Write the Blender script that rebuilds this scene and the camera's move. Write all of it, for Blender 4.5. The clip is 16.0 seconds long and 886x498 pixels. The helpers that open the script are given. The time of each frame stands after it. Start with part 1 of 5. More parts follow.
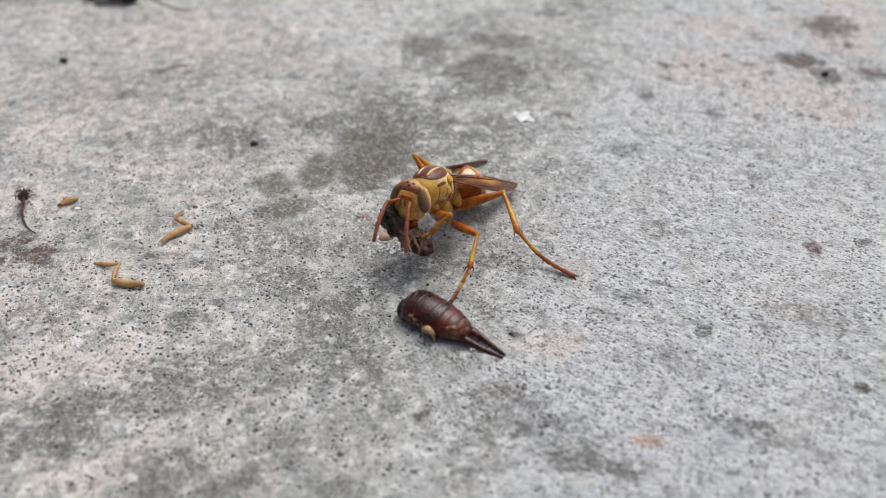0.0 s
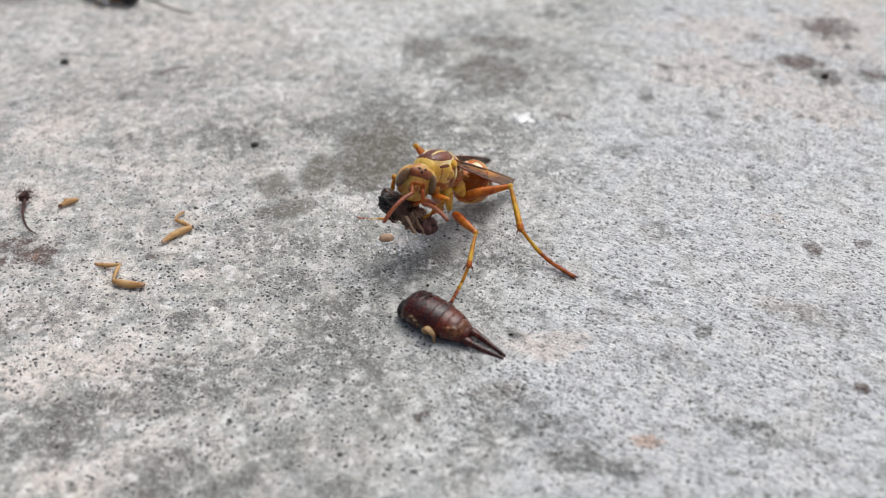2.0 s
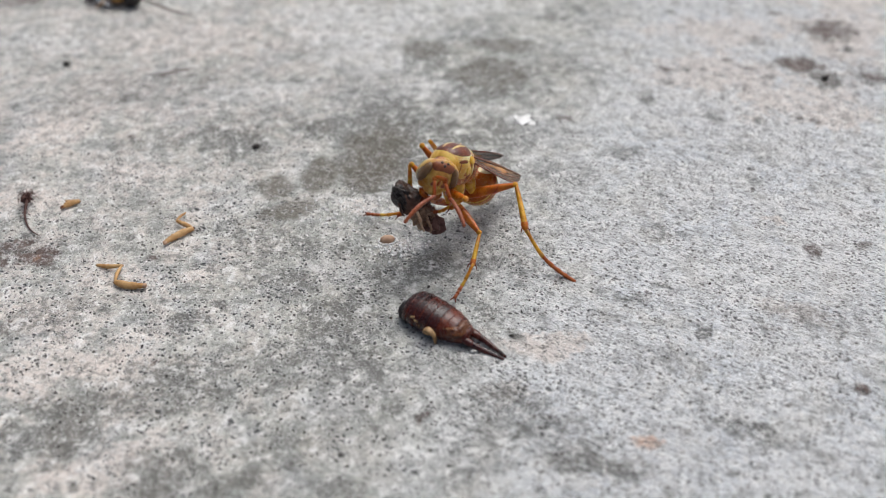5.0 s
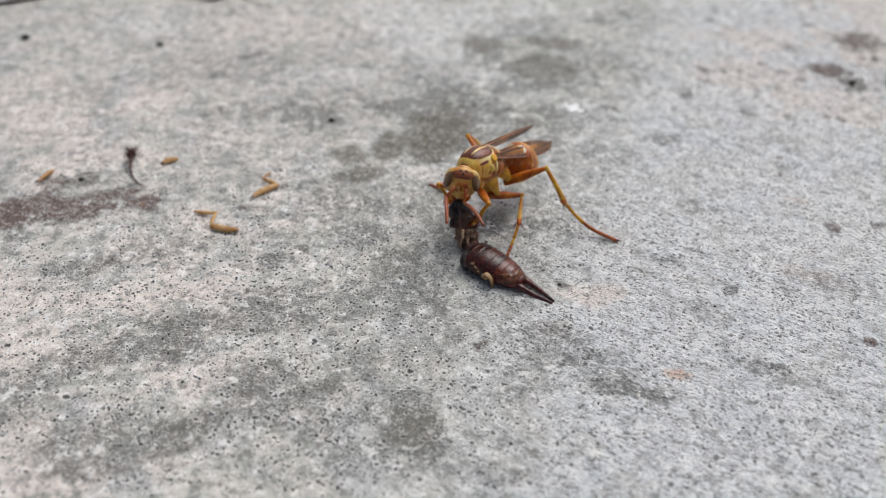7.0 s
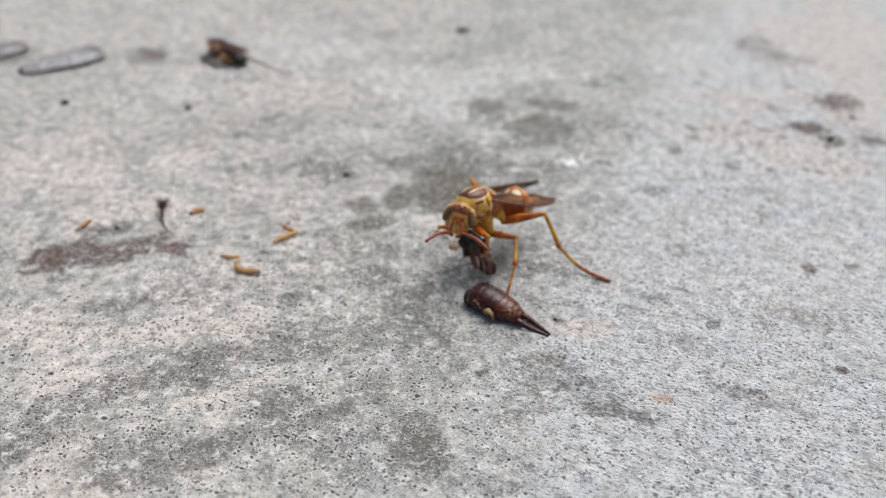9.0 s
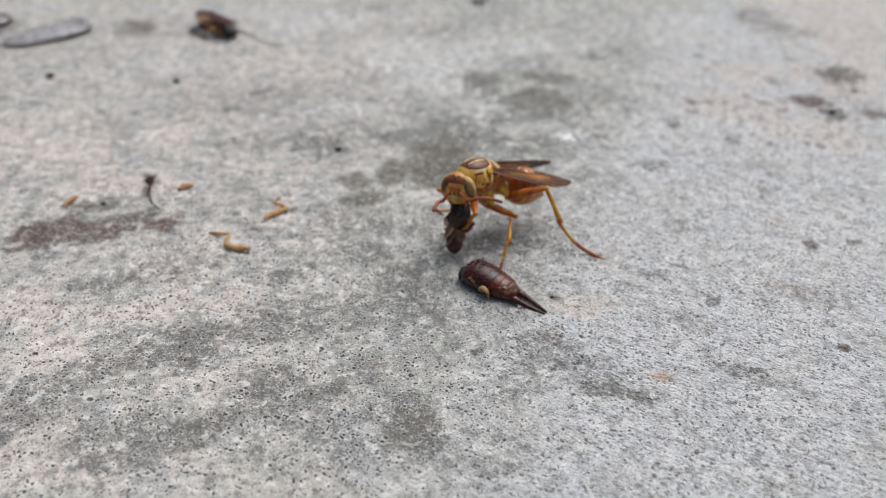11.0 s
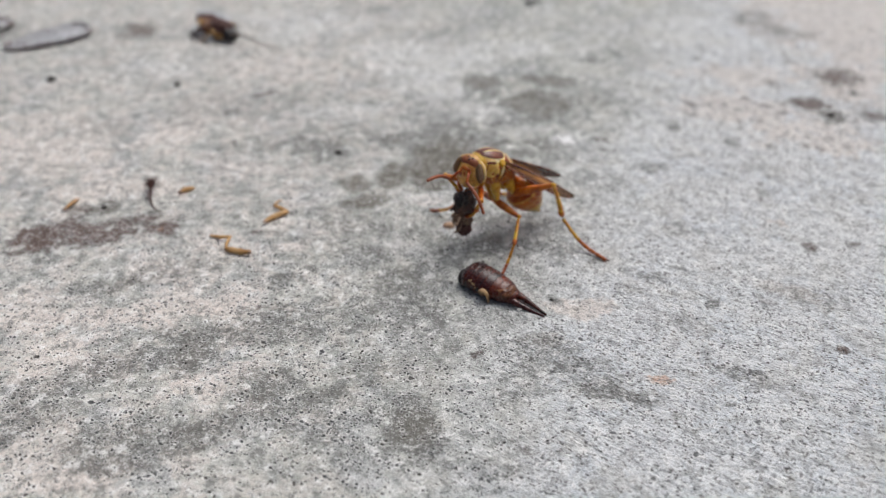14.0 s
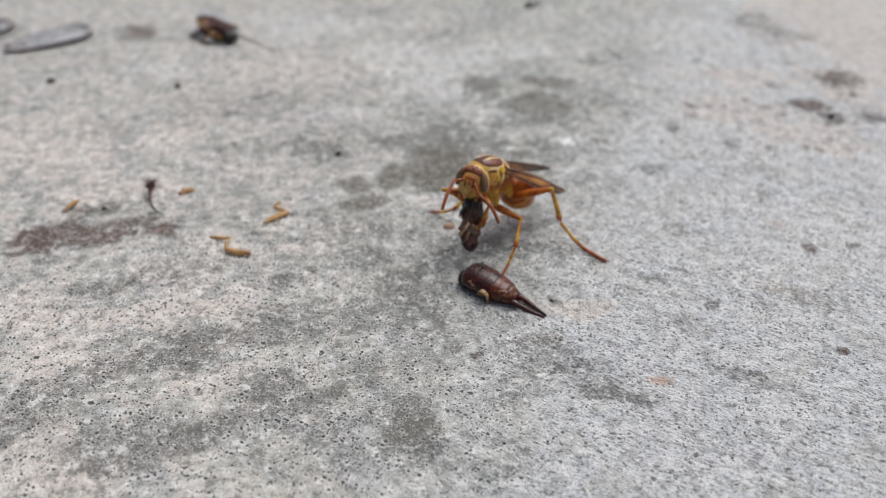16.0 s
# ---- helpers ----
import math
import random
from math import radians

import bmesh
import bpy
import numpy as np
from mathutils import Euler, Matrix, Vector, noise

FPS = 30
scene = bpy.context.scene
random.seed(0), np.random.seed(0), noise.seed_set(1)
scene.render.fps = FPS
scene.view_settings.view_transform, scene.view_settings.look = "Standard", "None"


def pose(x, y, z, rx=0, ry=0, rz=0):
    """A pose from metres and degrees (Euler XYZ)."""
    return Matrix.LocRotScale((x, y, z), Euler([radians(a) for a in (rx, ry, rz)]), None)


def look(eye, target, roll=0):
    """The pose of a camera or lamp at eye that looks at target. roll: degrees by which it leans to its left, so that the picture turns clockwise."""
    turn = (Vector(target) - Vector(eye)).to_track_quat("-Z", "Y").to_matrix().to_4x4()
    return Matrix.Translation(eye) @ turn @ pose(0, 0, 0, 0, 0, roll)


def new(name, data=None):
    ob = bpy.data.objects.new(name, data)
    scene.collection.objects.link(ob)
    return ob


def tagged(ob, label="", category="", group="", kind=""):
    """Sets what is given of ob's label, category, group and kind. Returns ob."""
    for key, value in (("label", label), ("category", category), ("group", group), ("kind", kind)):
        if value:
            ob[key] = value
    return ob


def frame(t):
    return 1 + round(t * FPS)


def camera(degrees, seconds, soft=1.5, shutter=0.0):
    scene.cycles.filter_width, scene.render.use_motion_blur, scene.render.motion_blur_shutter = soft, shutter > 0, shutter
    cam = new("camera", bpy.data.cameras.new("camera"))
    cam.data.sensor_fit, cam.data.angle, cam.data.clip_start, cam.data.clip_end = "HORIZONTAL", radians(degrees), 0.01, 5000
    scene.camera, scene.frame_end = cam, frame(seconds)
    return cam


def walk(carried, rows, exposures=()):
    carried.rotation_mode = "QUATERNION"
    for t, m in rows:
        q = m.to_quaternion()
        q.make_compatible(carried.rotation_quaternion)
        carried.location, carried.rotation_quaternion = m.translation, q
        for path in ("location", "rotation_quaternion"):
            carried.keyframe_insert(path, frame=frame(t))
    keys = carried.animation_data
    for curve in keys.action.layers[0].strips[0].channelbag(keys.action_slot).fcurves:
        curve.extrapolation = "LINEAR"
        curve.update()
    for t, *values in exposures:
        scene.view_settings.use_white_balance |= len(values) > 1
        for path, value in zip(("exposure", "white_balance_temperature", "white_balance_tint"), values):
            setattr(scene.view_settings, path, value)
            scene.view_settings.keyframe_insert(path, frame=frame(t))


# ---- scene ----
MM = 0.001
PI = math.pi

# ---- camera ----
cam = camera(55, 16.0, soft=1.1)
cam.data.dof.use_dof = True
cam.data.dof.focus_distance = 0.106
cam.data.dof.aperture_fstop = 18.0
PATH = [
    (0, (-0.006712, -0.064367, 0.070363), (-0.006655, 0.018699, 0), -0.9),
    (0.5, (-0.006658, -0.064330, 0.070357), (-0.006660, 0.018688, 0), -0.9),
    (1, (-0.006612, -0.064397, 0.070306), (-0.006663, 0.018644, 0), -1),
    (1.5, (-0.006632, -0.064527, 0.070260), (-0.006655, 0.018764, 0), -1),
    (2, (-0.006666, -0.064581, 0.070277), (-0.006682, 0.018884, 0), -0.9),
    (2.5, (-0.006688, -0.064606, 0.070301), (-0.006696, 0.018896, 0), -0.9),
    (3, (-0.006709, -0.064605, 0.070319), (-0.006701, 0.018926, 0), -0.9),
    (3.5, (-0.006654, -0.064669, 0.070267), (-0.006698, 0.018956, 0), -0.9),
    (6, (-0.006856, -0.064992, 0.070176), (-0.006969, 0.019152, 0), -0.9),
    (6.5, (-0.007753, -0.066765, 0.069527), (-0.008288, 0.014685, 0), -0.6),
    (7, (-0.010741, -0.080775, 0.072374), (-0.014505, 0.010149, 0), 0.3),
    (7.5, (-0.012512, -0.089024, 0.073138), (-0.021042, 0.007345, 0), 0.2),
    (8, (-0.012240, -0.088427, 0.073075), (-0.022035, 0.010119, 0), -0.4),
    (8.5, (-0.009639, -0.090729, 0.074950), (-0.017909, 0.016574, 0), -0.7),
    (9, (-0.009328, -0.091249, 0.075489), (-0.015833, 0.020603, 0), -0.4),
    (9.5, (-0.009299, -0.089950, 0.074679), (-0.015127, 0.019135, 0), -0.3),
    (10, (-0.009289, -0.088888, 0.073829), (-0.014771, 0.016279, 0), -0.3),
    (12.5, (-0.009281, -0.089049, 0.073863), (-0.014599, 0.013689, 0), -0.3),
    (13, (-0.009291, -0.088888, 0.073971), (-0.014635, 0.014162, 0), -0.3),
    (13.5, (-0.009120, -0.089203, 0.074023), (-0.014634, 0.014435, 0), -0.4),
    (14, (-0.009173, -0.089125, 0.074169), (-0.014655, 0.015013, 0), -0.4),
    (14.5, (-0.009170, -0.089231, 0.074032), (-0.014655, 0.015101, 0), -0.4),
    (15, (-0.009224, -0.089210, 0.074014), (-0.014661, 0.015167, 0), -0.3),
    (15.5, (-0.009225, -0.089337, 0.073928), (-0.014659, 0.015295, 0), -0.3),
    (16, (-0.009148, -0.089256, 0.073971), (-0.014659, 0.015277, 0), -0.4),
]
walk(cam, [(t, look(eye, target, roll)) for t, eye, target, roll in PATH],
     exposures=[(t, stops - 0.54, 6010, 4.5) for t, stops in (
         (0, 0.12), (1, 0.20), (2.5, 0.27), (3, 0.18), (3.5, 0.24), (6, 0.13), (7, 0.13), (7.5, 0.16), (8.5, 0.13), (9, 0.20), (9.5, 0.25), (10, 0.13),
         (12.5, 0.06), (13, 0.04), (13.5, 0.19), (14, 0.12), (14.5, 0.13), (15, 0.11), (15.5, 0.18), (16, 0.07))])

# ---- light ----
SUN_FROM = Vector((0.28, 0.48, 1.0)).normalized()
world = bpy.data.worlds.new("overcast_sky")
scene.world = world
world.use_nodes = True
sky = world.node_tree.nodes.new("ShaderNodeTexSky")
sky.sky_type = "NISHITA"
sky.sun_disc = False
sky.sun_elevation = math.asin(SUN_FROM.z)
sky.sun_rotation = math.atan2(SUN_FROM.x, SUN_FROM.y)
sky.dust_density = 9.0
sky.air_density = 0.35
world.node_tree.links.new(sky.outputs[0], world.node_tree.nodes["Background"].inputs[0])
world.node_tree.nodes["Background"].inputs[1].default_value = 0.16
sun = new("sun", bpy.data.lights.new("sun", "SUN"))
sun.data.energy = 0.95
sun.data.angle = radians(55)
sun.data.color = (1.0, 0.97, 0.93)
sun.matrix_world = look(SUN_FROM * 3, (0, 0, 0))


# ---- materials ----
class Nodes:
    """Short hand for building one node material."""

    def __init__(self, name):
        self.mat = bpy.data.materials.new(name)
        self.mat.use_nodes = True
        self.tree = self.mat.node_tree
        self.bsdf = self.tree.nodes["Principled BSDF"]
        self.coord = self.tree.nodes.new("ShaderNodeTexCoord").outputs["Object"]

    def put(self, socket, value):
        if isinstance(value, bpy.types.NodeSocket):
            self.tree.links.new(value, socket)
        elif isinstance(value, tuple) and len(value) == 3 and socket.type == "RGBA":
            socket.default_value = (*value, 1)
        else:
            socket.default_value = value

    def set(self, **values):
        for key, value in values.items():
            self.put(self.bsdf.inputs[key.replace("_", " ")], value)
        return self

    def stretch(self, sx, sy, sz, turn=0.0, at=None):
        node = self.tree.nodes.new("ShaderNodeMapping")
        self.put(node.inputs[0], at or self.coord)
        node.inputs["Scale"].default_value = (sx, sy, sz)
        node.inputs["Rotation"].default_value = (0, 0, turn)
        return node.outputs[0]

    def noise(self, scale, detail=4, rough=0.6, at=None, warp=0.0):
        node = self.tree.nodes.new("ShaderNodeTexNoise")
        self.put(node.inputs["Vector"], at or self.coord)
        node.inputs["Scale"].default_value = scale
        node.inputs["Detail"].default_value = detail
        node.inputs["Roughness"].default_value = rough
        node.inputs["Distortion"].default_value = warp
        return node.outputs[0]

    def cells(self, scale, at=None, feature="F1", out=0):
        node = self.tree.nodes.new("ShaderNodeTexVoronoi")
        node.feature = feature
        self.put(node.inputs["Vector"], at or self.coord)
        node.inputs["Scale"].default_value = scale
        return node.outputs[out]

    def ramp(self, value, lo, hi, a=0.0, b=1.0):
        node = self.tree.nodes.new("ShaderNodeMapRange")
        node.interpolation_type = "SMOOTHSTEP"
        for n, v in enumerate((value, lo, hi, a, b)):
            self.put(node.inputs[n], v)
        return node.outputs[0]

    def math(self, kind, a, b=0.0):
        node = self.tree.nodes.new("ShaderNodeMath")
        node.operation = kind
        self.put(node.inputs[0], a)
        self.put(node.inputs[1], b)
        return node.outputs[0]

    def mix(self, factor, a, b, kind="MIX"):
        node = self.tree.nodes.new("ShaderNodeMix")
        node.data_type = "RGBA"
        node.blend_type = kind
        self.put(node.inputs["Factor"], factor)
        self.put(node.inputs["A"], a)
        self.put(node.inputs["B"], b)
        return node.outputs["Result"]

    def attr(self, name):
        node = self.tree.nodes.new("ShaderNodeAttribute")
        node.attribute_name = name
        return node.outputs["Fac"]

    def bump(self, height, strength=0.5, distance=0.0002):
        node = self.tree.nodes.new("ShaderNodeBump")
        node.inputs["Strength"].default_value = strength
        node.inputs["Distance"].default_value = distance
        self.put(node.inputs["Height"], height)
        self.put(self.bsdf.inputs["Normal"], node.outputs[0])
        return self


def chitin(name, base, other, rough=0.42, coat=0.30, scatter=0.0, grain=2600, gloss=0.36, shine=0.24):
    """Insect cuticle: two tones in soft clouds, fine punctures and a thin gloss."""
    n = Nodes(name)
    cloud = n.ramp(n.noise(520, 6, 0.65, warp=0.5), 0.34, 0.66)
    fine = n.noise(grain, 5, 0.7)
    colour = n.mix(cloud, base, other)
    colour = n.mix(n.ramp(fine, 0.56, 0.74, 0, 0.35), colour, tuple(c * 0.45 for c in base))
    n.set(Base_Color=colour, Roughness=n.ramp(fine, 0.3, 0.7, rough - 0.08, rough + 0.14), Coat_Weight=coat, Coat_Roughness=shine,
          Specular_IOR_Level=gloss, Subsurface_Weight=scatter, Subsurface_Scale=0.0006)
    n.bump(fine, 0.6, 0.00008)
    return n.mat


def concrete():
    n = Nodes("weathered_concrete")
    right = n.attr("brushed")
    dark, brown, cream, rust, warm, pale, damp = (n.attr(k) for k in ("dark", "brown", "cream", "rust", "warm", "pale", "damp"))
    # along the float marks: turned first, then squeezed across them
    turned = n.stretch(1.0, 1.0, 1.0, radians(27))
    across = n.stretch(1.0, 3.6, 1.0, at=turned)
    oval = n.stretch(1.0, 1.25, 1.0, at=turned)

    def ragged(at, scale, amount):
        """The coordinate with small wobbles, so that outlines are torn."""
        wobble = n.tree.nodes.new("ShaderNodeTexNoise")
        wobble.inputs["Scale"].default_value = scale
        wobble.inputs["Detail"].default_value = 2
        n.put(wobble.inputs["Vector"], n.coord)
        size = n.tree.nodes.new("ShaderNodeVectorMath")
        size.operation = "SCALE"
        n.put(size.inputs[0], wobble.outputs["Color"])
        size.inputs["Scale"].default_value = amount
        total = n.tree.nodes.new("ShaderNodeVectorMath")
        total.operation = "ADD"
        n.put(total.inputs[0], at)
        n.put(total.inputs[1], size.outputs[0])
        return total.outputs[0]

    blotch = n.noise(70, 8, 0.68, warp=0.4)
    cloud = n.noise(210, 7, 0.70, warp=0.4)
    mottle = n.noise(520, 6, 0.74)
    grain = n.noise(2600, 4, 0.75)
    streak = n.noise(620, 6, 0.72, at=across)
    drag = n.noise(190, 6, 0.70, at=across)
    tint = n.noise(115, 5, 0.65)

    # cement: greenish grey where it is worn, cool and paler where it was floated
    colour = n.mix(n.ramp(blotch, 0.38, 0.60), (0.318, 0.330, 0.302), (0.543, 0.549, 0.500))
    colour = n.mix(n.ramp(tint, 0.52, 0.62, 0, 0.40), colour, (0.48, 0.50, 0.53))
    colour = n.mix(n.ramp(tint, 0.47, 0.38, 0, 0.45), colour, (0.52, 0.51, 0.44))
    colour = n.mix(n.math("MULTIPLY", n.ramp(cloud, 0.47, 0.58, 0.15, 0.70), warm), colour, (0.69, 0.625, 0.572))
    colour = n.mix(n.ramp(cloud, 0.49, 0.39, 0, 0.50), colour, (0.22, 0.225, 0.215))
    smooth = n.mix(n.ramp(streak, 0.36, 0.56), (0.54, 0.555, 0.565), (0.90, 0.91, 0.915))
    smooth = n.mix(n.ramp(drag, 0.49, 0.38, 0, 0.45), smooth, (0.36, 0.375, 0.40))
    smooth = n.mix(n.ramp(blotch, 0.48, 0.60, 0, 0.40), smooth, (0.66, 0.71, 0.77))
    smooth = n.mix(n.ramp(tint, 0.48, 0.40, 0, 0.35), smooth, (0.60, 0.575, 0.51))
    colour = n.mix(n.math("MULTIPLY", right, 0.86), colour, smooth)
    # stains: dirt lodged in grain, thicker towards their middle; also painted light and shade
    fine = n.math("ADD", n.math("MULTIPLY", n.noise(170, 8, 0.7, warp=0.8), 2.4), n.math("MULTIPLY", n.noise(1250, 5, 0.75), 4.6))
    for mask, tone, amount in ((pale, (0.80, 0.80, 0.785), 0.65), (cream, (0.79, 0.71, 0.645), 0.72), (dark, (0.118, 0.117, 0.105), 0.82), (brown, (0.085, 0.055, 0.045), 0.90), (rust, (0.62, 0.33, 0.17), 0.6)):
        cover = n.ramp(n.math("ADD", n.math("MULTIPLY", mask, 2.5), n.math("SUBTRACT", fine, 3.6)), 0.0, 1.4)
        colour = n.mix(n.math("MULTIPLY", n.math("MULTIPLY", cover, n.ramp(mask, 0.0, 0.3)), amount), colour, tone)
    # mottled cement and sand
    colour = n.mix(n.math("MULTIPLY", n.ramp(mottle, 0.49, 0.39, 0, 0.66), n.ramp(right, 0.0, 1.0, 1.0, 0.62)), colour, (0.14, 0.138, 0.127))
    colour = n.mix(n.ramp(mottle, 0.53, 0.62, 0, 0.62), colour, (0.90, 0.89, 0.865))
    colour = n.mix(n.ramp(n.noise(1150, 4, 0.7), 0.44, 0.35, 0, 0.42), colour, (0.145, 0.142, 0.132))
    colour = n.mix(n.ramp(grain, 0.55, 0.66, 0, 0.45), colour, (0.92, 0.91, 0.89))
    colour = n.mix(n.ramp(grain, 0.44, 0.33, 0, 0.38), colour, (0.13, 0.128, 0.12))
    # juice of the prey soaked into the cement: flat olive-brown patches with clear outlines
    soak = n.math("MULTIPLY", damp, n.ramp(cloud, 0.36, 0.60, 1.0, 0.86))
    colour = n.mix(soak, colour, (0.135, 0.122, 0.095))
    colour = n.mix(n.math("MULTIPLY", n.ramp(brown, 0.35, 0.85), 0.6), colour, (0.130, 0.085, 0.070))
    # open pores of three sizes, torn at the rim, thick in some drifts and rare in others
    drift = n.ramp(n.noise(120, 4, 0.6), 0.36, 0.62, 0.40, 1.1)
    pores, rim_glints = 0.0, 0.0
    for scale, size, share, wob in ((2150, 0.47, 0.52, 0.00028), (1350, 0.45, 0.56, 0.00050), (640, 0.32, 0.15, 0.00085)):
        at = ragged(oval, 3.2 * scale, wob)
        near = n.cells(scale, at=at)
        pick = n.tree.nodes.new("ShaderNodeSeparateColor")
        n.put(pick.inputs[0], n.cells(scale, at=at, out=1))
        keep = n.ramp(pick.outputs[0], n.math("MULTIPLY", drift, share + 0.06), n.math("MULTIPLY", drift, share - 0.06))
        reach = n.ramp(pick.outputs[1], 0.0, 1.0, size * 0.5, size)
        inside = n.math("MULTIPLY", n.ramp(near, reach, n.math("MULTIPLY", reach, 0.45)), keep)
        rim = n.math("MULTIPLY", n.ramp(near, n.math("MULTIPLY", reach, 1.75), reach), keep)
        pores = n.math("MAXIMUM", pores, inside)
        rim_glints = n.math("MAXIMUM", rim_glints, rim)
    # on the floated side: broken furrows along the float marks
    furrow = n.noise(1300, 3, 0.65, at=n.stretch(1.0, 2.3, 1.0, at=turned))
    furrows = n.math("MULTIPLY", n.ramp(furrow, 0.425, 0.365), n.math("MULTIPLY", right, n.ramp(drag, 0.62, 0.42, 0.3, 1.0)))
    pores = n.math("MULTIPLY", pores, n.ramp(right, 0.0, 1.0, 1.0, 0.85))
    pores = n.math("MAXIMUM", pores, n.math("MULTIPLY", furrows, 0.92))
    # the holes' shade and the highlights beside them are put into the colour
    colour = n.mix(n.math("MULTIPLY", rim_glints, 0.34), colour, (0.86, 0.85, 0.82))
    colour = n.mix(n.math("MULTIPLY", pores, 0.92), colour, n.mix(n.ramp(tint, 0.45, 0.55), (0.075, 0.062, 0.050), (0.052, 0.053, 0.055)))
    height = n.math("ADD", n.math("MULTIPLY", grain, 0.35), n.mix(right, mottle, streak))
    height = n.math("SUBTRACT", height, n.math("MULTIPLY", pores, 0.8))
    n.set(Base_Color=colour, Roughness=n.ramp(cloud, 0.3, 0.7, 0.62, 0.88), Specular_IOR_Level=0.4)
    n.bump(height, 0.9, 0.00050)
    return n.mat


def wing_film():
    """Smoky amber wing membrane, pleated lengthwise."""
    n = Nodes("wing_membrane")
    pleats = n.noise(900, 3, 0.6, at=n.stretch(0.10, 1.6, 1.0))
    smoke = n.ramp(n.noise(190, 3, 0.5), 0.4, 0.62)
    colour = n.mix(n.ramp(pleats, 0.35, 0.65), (0.065, 0.020, 0.006), (0.74, 0.34, 0.09))
    colour = n.mix(n.math("MULTIPLY", smoke, 0.3), colour, (0.09, 0.034, 0.014))
    split = n.tree.nodes.new("ShaderNodeSeparateXYZ")
    n.put(split.inputs[0], n.coord)
    tip = n.ramp(split.outputs[0], -0.0085, -0.0145, 0.0, 0.75)
    colour = n.mix(tip, colour, (0.045, 0.022, 0.012))
    n.set(Base_Color=colour, Roughness=0.2, Alpha=n.ramp(pleats, 0.32, 0.68, 0.95, 0.68), Specular_IOR_Level=0.5, Coat_Weight=0.06, Coat_Roughness=0.1)
    n.bump(pleats, 0.9, 0.00012)
    return n.mat


CONCRETE = concrete()
YELLOW = chitin("yellow_cuticle", (0.55, 0.27, 0.024), (0.82, 0.58, 0.13), 0.30, scatter=0.2)
GOLDEN = chitin("golden_face_cuticle", (0.46, 0.19, 0.026), (0.72, 0.44, 0.10), 0.30, scatter=0.2)
CREAM = chitin("cream_cuticle", (0.72, 0.46, 0.13), (0.90, 0.76, 0.42), 0.28, scatter=0.2)
IVORY = chitin("ivory_cuticle", (0.80, 0.66, 0.38), (0.90, 0.84, 0.66), 0.22, scatter=0.2)
BROWN = chitin("red_brown_cuticle", (0.085, 0.015, 0.006), (0.20, 0.042, 0.012), 0.36)
RUST = chitin("rust_foot_cuticle", (0.30, 0.060, 0.012), (0.46, 0.12, 0.025), 0.36)
ORANGE = chitin("orange_cuticle", (0.28, 0.046, 0.003), (0.56, 0.16, 0.010), 0.30, scatter=0.25)
AMBER = chitin("amber_leg_cuticle", (0.47, 0.16, 0.006), (0.72, 0.42, 0.035), 0.28, scatter=0.25)
RED = chitin("rusty_cuticle", (0.23, 0.050, 0.018), (0.33, 0.085, 0.028), 0.4)
RUFOUS = chitin("rufous_vertex_cuticle", (0.19, 0.048, 0.017), (0.31, 0.090, 0.028), 0.36)
EYE = chitin("olive_eye", (0.105, 0.050, 0.020), (0.18, 0.096, 0.038), 0.22, 0.4, grain=7000)
BLACK = chitin("black_cuticle", (0.012, 0.010, 0.010), (0.03, 0.022, 0.02), 0.4, 0.1)
MAROON = chitin("maroon_earwig_cuticle", (0.012, 0.003, 0.004), (0.060, 0.010, 0.006), 0.22, 0.16, gloss=0.42, shine=0.10)
CHESTNUT = chitin("chestnut_earwig_cuticle", (0.045, 0.006, 0.004), (0.13, 0.024, 0.008), 0.24, 0.16, gloss=0.4, shine=0.10)
CURL = chitin("tan_membrane", (0.20, 0.11, 0.045), (0.38, 0.24, 0.11), 0.4, 0.2)
TAIL = chitin("amber_tail_cuticle", (0.075, 0.018, 0.006), (0.19, 0.070, 0.020), 0.3, 0.3)
STRAW = chitin("straw_leg_cuticle", (0.40, 0.20, 0.06), (0.58, 0.36, 0.15), 0.45, 0.1)
FLESH = chitin("torn_flesh", (0.36, 0.24, 0.15), (0.16, 0.085, 0.05), 0.42, 0.2)
MEAT = chitin("dark_chewed_cuticle", (0.014, 0.008, 0.006), (0.10, 0.048, 0.030), 0.4, 0.1)
DIRT = chitin("dark_grit", (0.025, 0.022, 0.020), (0.06, 0.05, 0.045), 0.8, 0.0)
PALE = chitin("pale_quartz", (0.86, 0.85, 0.83), (0.93, 0.92, 0.90), 0.2, 0.5)
SEED = chitin("tan_seed", (0.42, 0.26, 0.16), (0.52, 0.35, 0.23), 0.45, 0.1)
DRY = chitin("dry_dark_stalk", (0.055, 0.024, 0.020), (0.11, 0.052, 0.042), 0.7, 0.0)
GREYWING = chitin("grey_dry_wing", (0.36, 0.37, 0.385), (0.62, 0.63, 0.64), 0.4, 0.2)
GOLD_HAIR = chitin("golden_hair", (0.55, 0.36, 0.14), (0.70, 0.52, 0.26), 0.4)
WING = wing_film()


# ---- mesh helpers (millimetres in, metres out) ----
def as_mesh(name, verts, faces, material, smooth=True):
    me = bpy.data.meshes.new(name)
    me.from_pydata([tuple(c * MM for c in v) for v in verts], [], faces)
    me.materials.append(material)
    me.polygons.foreach_set("use_smooth", [smooth] * len(me.polygons))
    me.update()
    return me


def part(name, geometry, material, parent, label="", at=None):
    """Links (verts, faces) in millimetres as one mesh object under parent."""
    ob = new(name, as_mesh(name, *geometry, material))
    ob.parent = parent
    if at is not None:
        ob.matrix_basis = at
    return tagged(ob, label)


def thing(name, label, category, group="", at=None):
    ob = new(name)
    ob.empty_display_size = 0.002
    if at is not None:
        ob.matrix_basis = at
    return tagged(ob, label, category, group)


